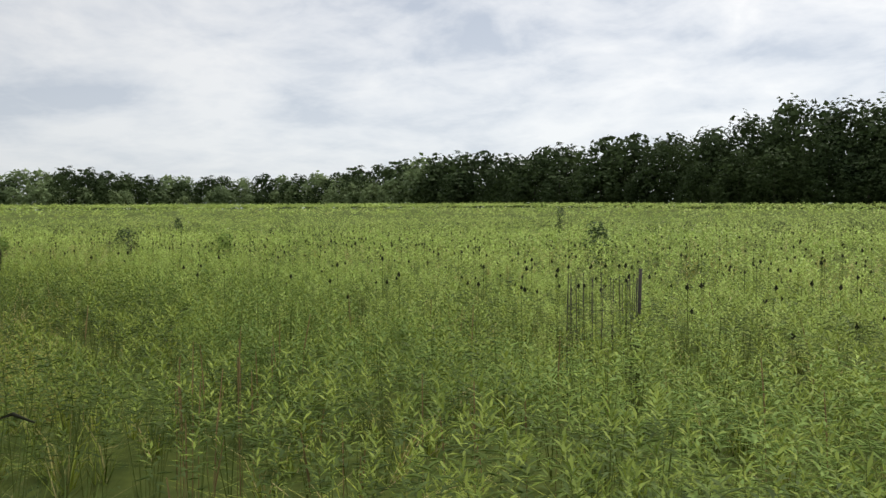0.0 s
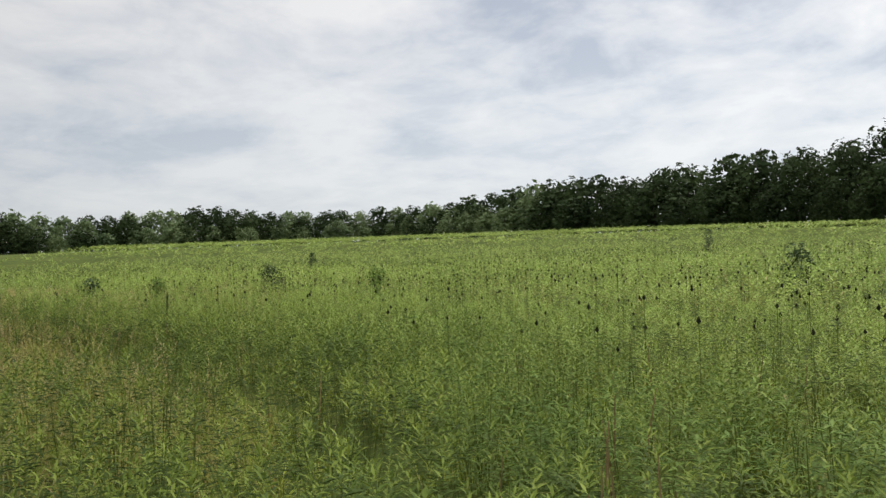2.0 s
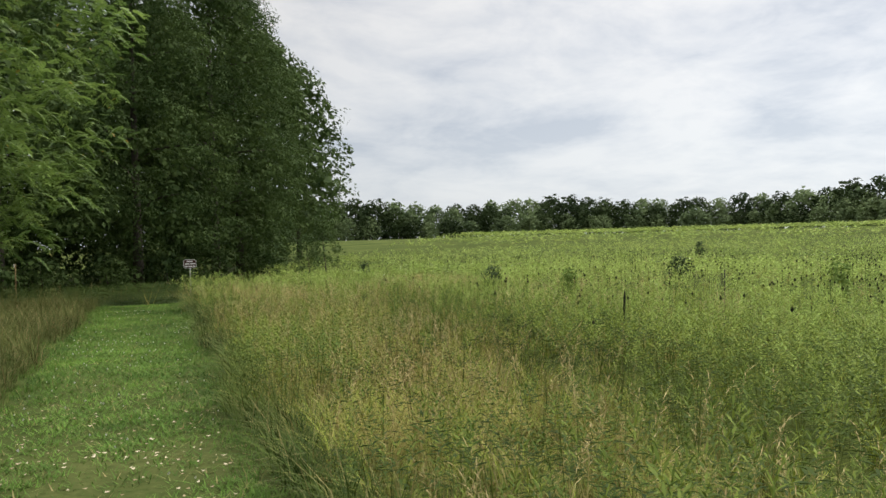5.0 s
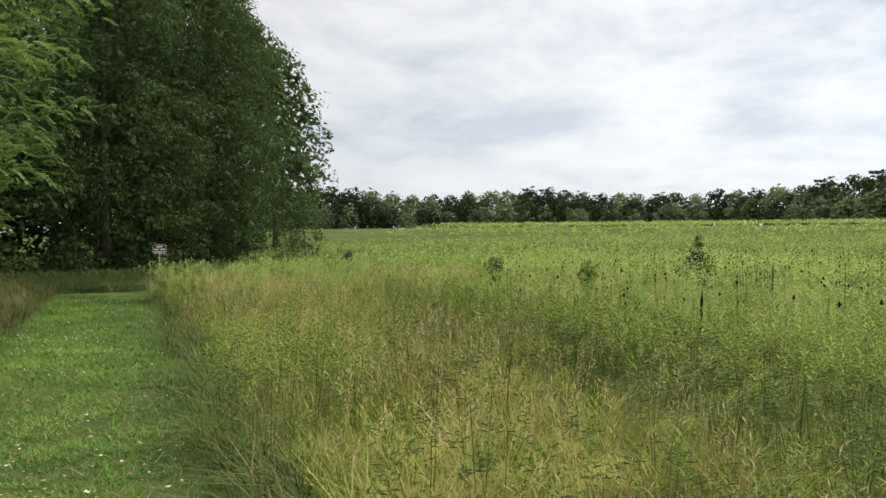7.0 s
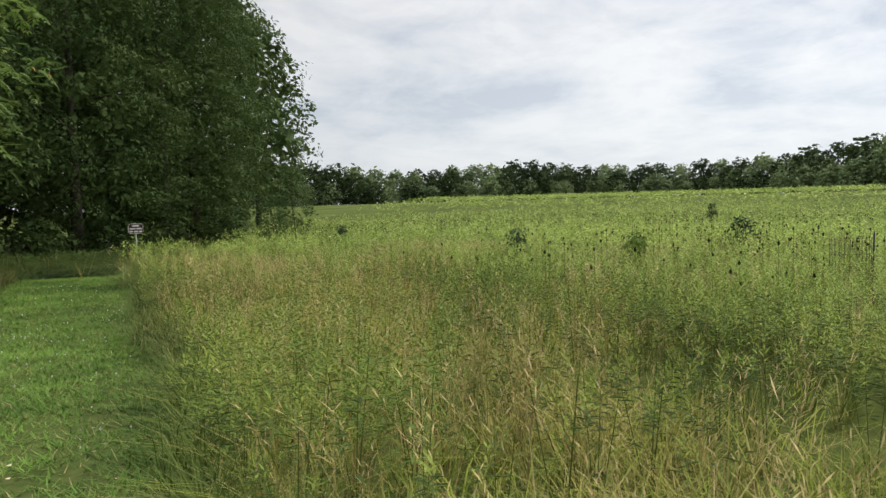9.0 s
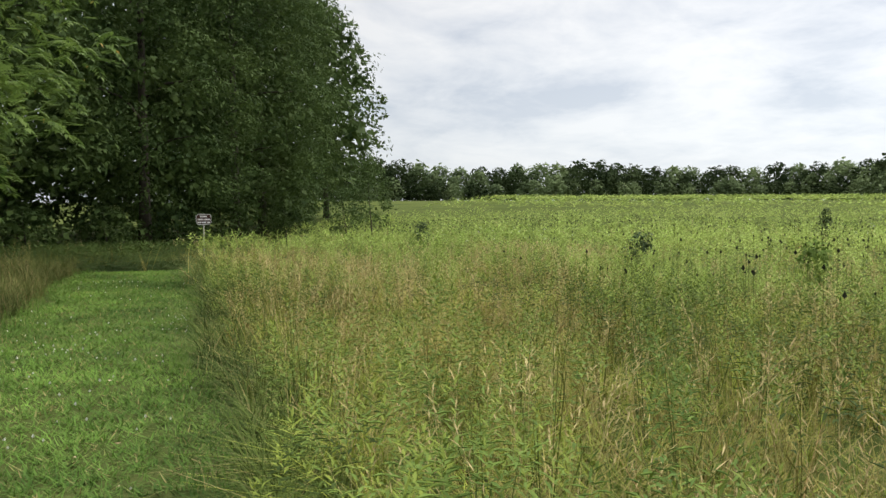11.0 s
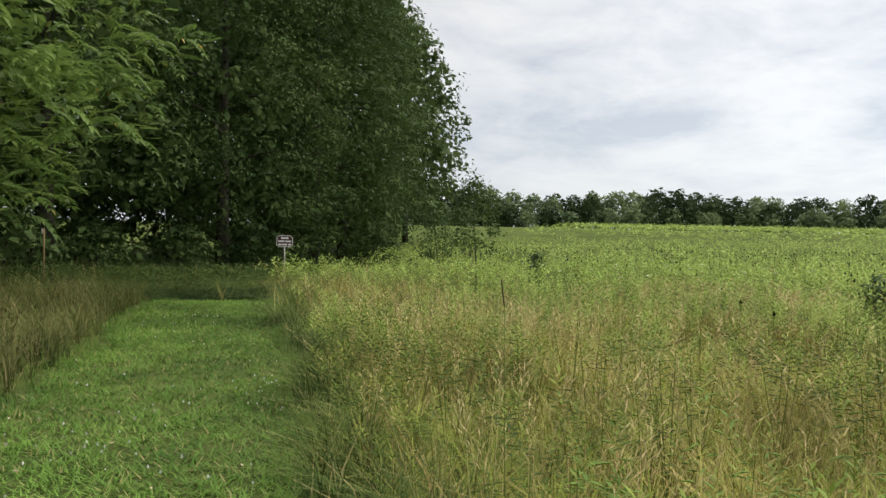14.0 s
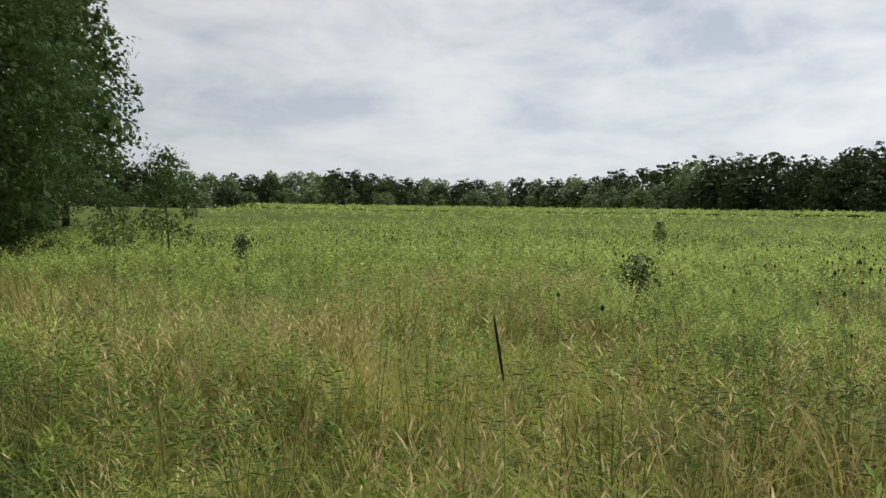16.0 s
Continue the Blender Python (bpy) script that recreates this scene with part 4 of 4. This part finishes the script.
def build_sign():
    """A brown board with a white rim and rows of white lettering, on a steel post."""
    x, y = -32.5, 25.8
    g = float(height(x, y))
    ob = base_at("trail_sign", Matrix.LocRotScale((x, y, g), Euler((0, 0, radians(52))), None), "brown trail sign with white lettering on a thin steel post", "sign")
    top = 0.80 + 0.19 - g
    bm = bmesh.new()
    tube(bm, [(0, 0.02, -0.4), (0, 0.02, 0.6), (0, 0.02, top - 0.03)], [0.022] * 3, 8)
    part("post", bm, GALV, ob)

    def slab(name, w, h, z, depth, front, mat, parent, round_by=0.0, xc=0.0):
        bm = bmesh.new()
        bmesh.ops.create_cube(bm, size=1)
        bmesh.ops.scale(bm, vec=(w, depth, h), verts=bm.verts)
        if round_by:
            edges = [e for e in bm.edges if abs(e.verts[0].co.x - e.verts[1].co.x) < 1e-6 and abs(e.verts[0].co.z - e.verts[1].co.z) < 1e-6]
            bmesh.ops.bevel(bm, geom=edges, offset=round_by, segments=4, affect="EDGES")
        bmesh.ops.translate(bm, vec=(xc, front, z), verts=bm.verts)
        o = part(name, bm, mat, parent)
        for p in o.data.polygons:
            p.use_smooth = False
        return o
    mid = top - 0.19
    board = slab("board", 0.54, 0.385, mid, 0.012, -0.012, SIGN_WHITE, ob, 0.05)
    slab("panel", 0.505, 0.35, mid, 0.004, -0.020, SIGN_BROWN, board, 0.04)
    for row, (z, words) in enumerate(((0.105, (0.25,)), (-0.004, (0.20, 0.20)), (-0.113, (0.12, 0.16, 0.10)))):
        total = sum(words) + 0.03 * (len(words) - 1)
        at = -total / 2
        for w in words:
            slab("lettering", w, 0.055, mid + z, 0.004, -0.024, SIGN_WHITE, board, 0.0, at + w / 2)
            at += w + 0.03
    # a plain post with a small pale tag, farther along
    ob = base_at("marker_post", ground_pose(-29.7, 16.7), "thin weathered wooden post with a small white tag", "post")
    bm = bmesh.new()
    tube(bm, [(0, 0, -0.3), (0, 0, 0.9), (0.02, 0, 1.62)], [0.021, 0.02, 0.019], 8)
    part("post", bm, DRY, ob)
    slab("tag", 0.08, 0.11, 1.55, 0.01, -0.035, SIGN_WHITE, ob)


build_woods()
build_walnut()
build_far_wood()
build_bushes()
build_cage()
build_grass_spike()
build_spike()
build_bent_stem()
build_sign()
build_meadow()
build_grass()
build_flecks()
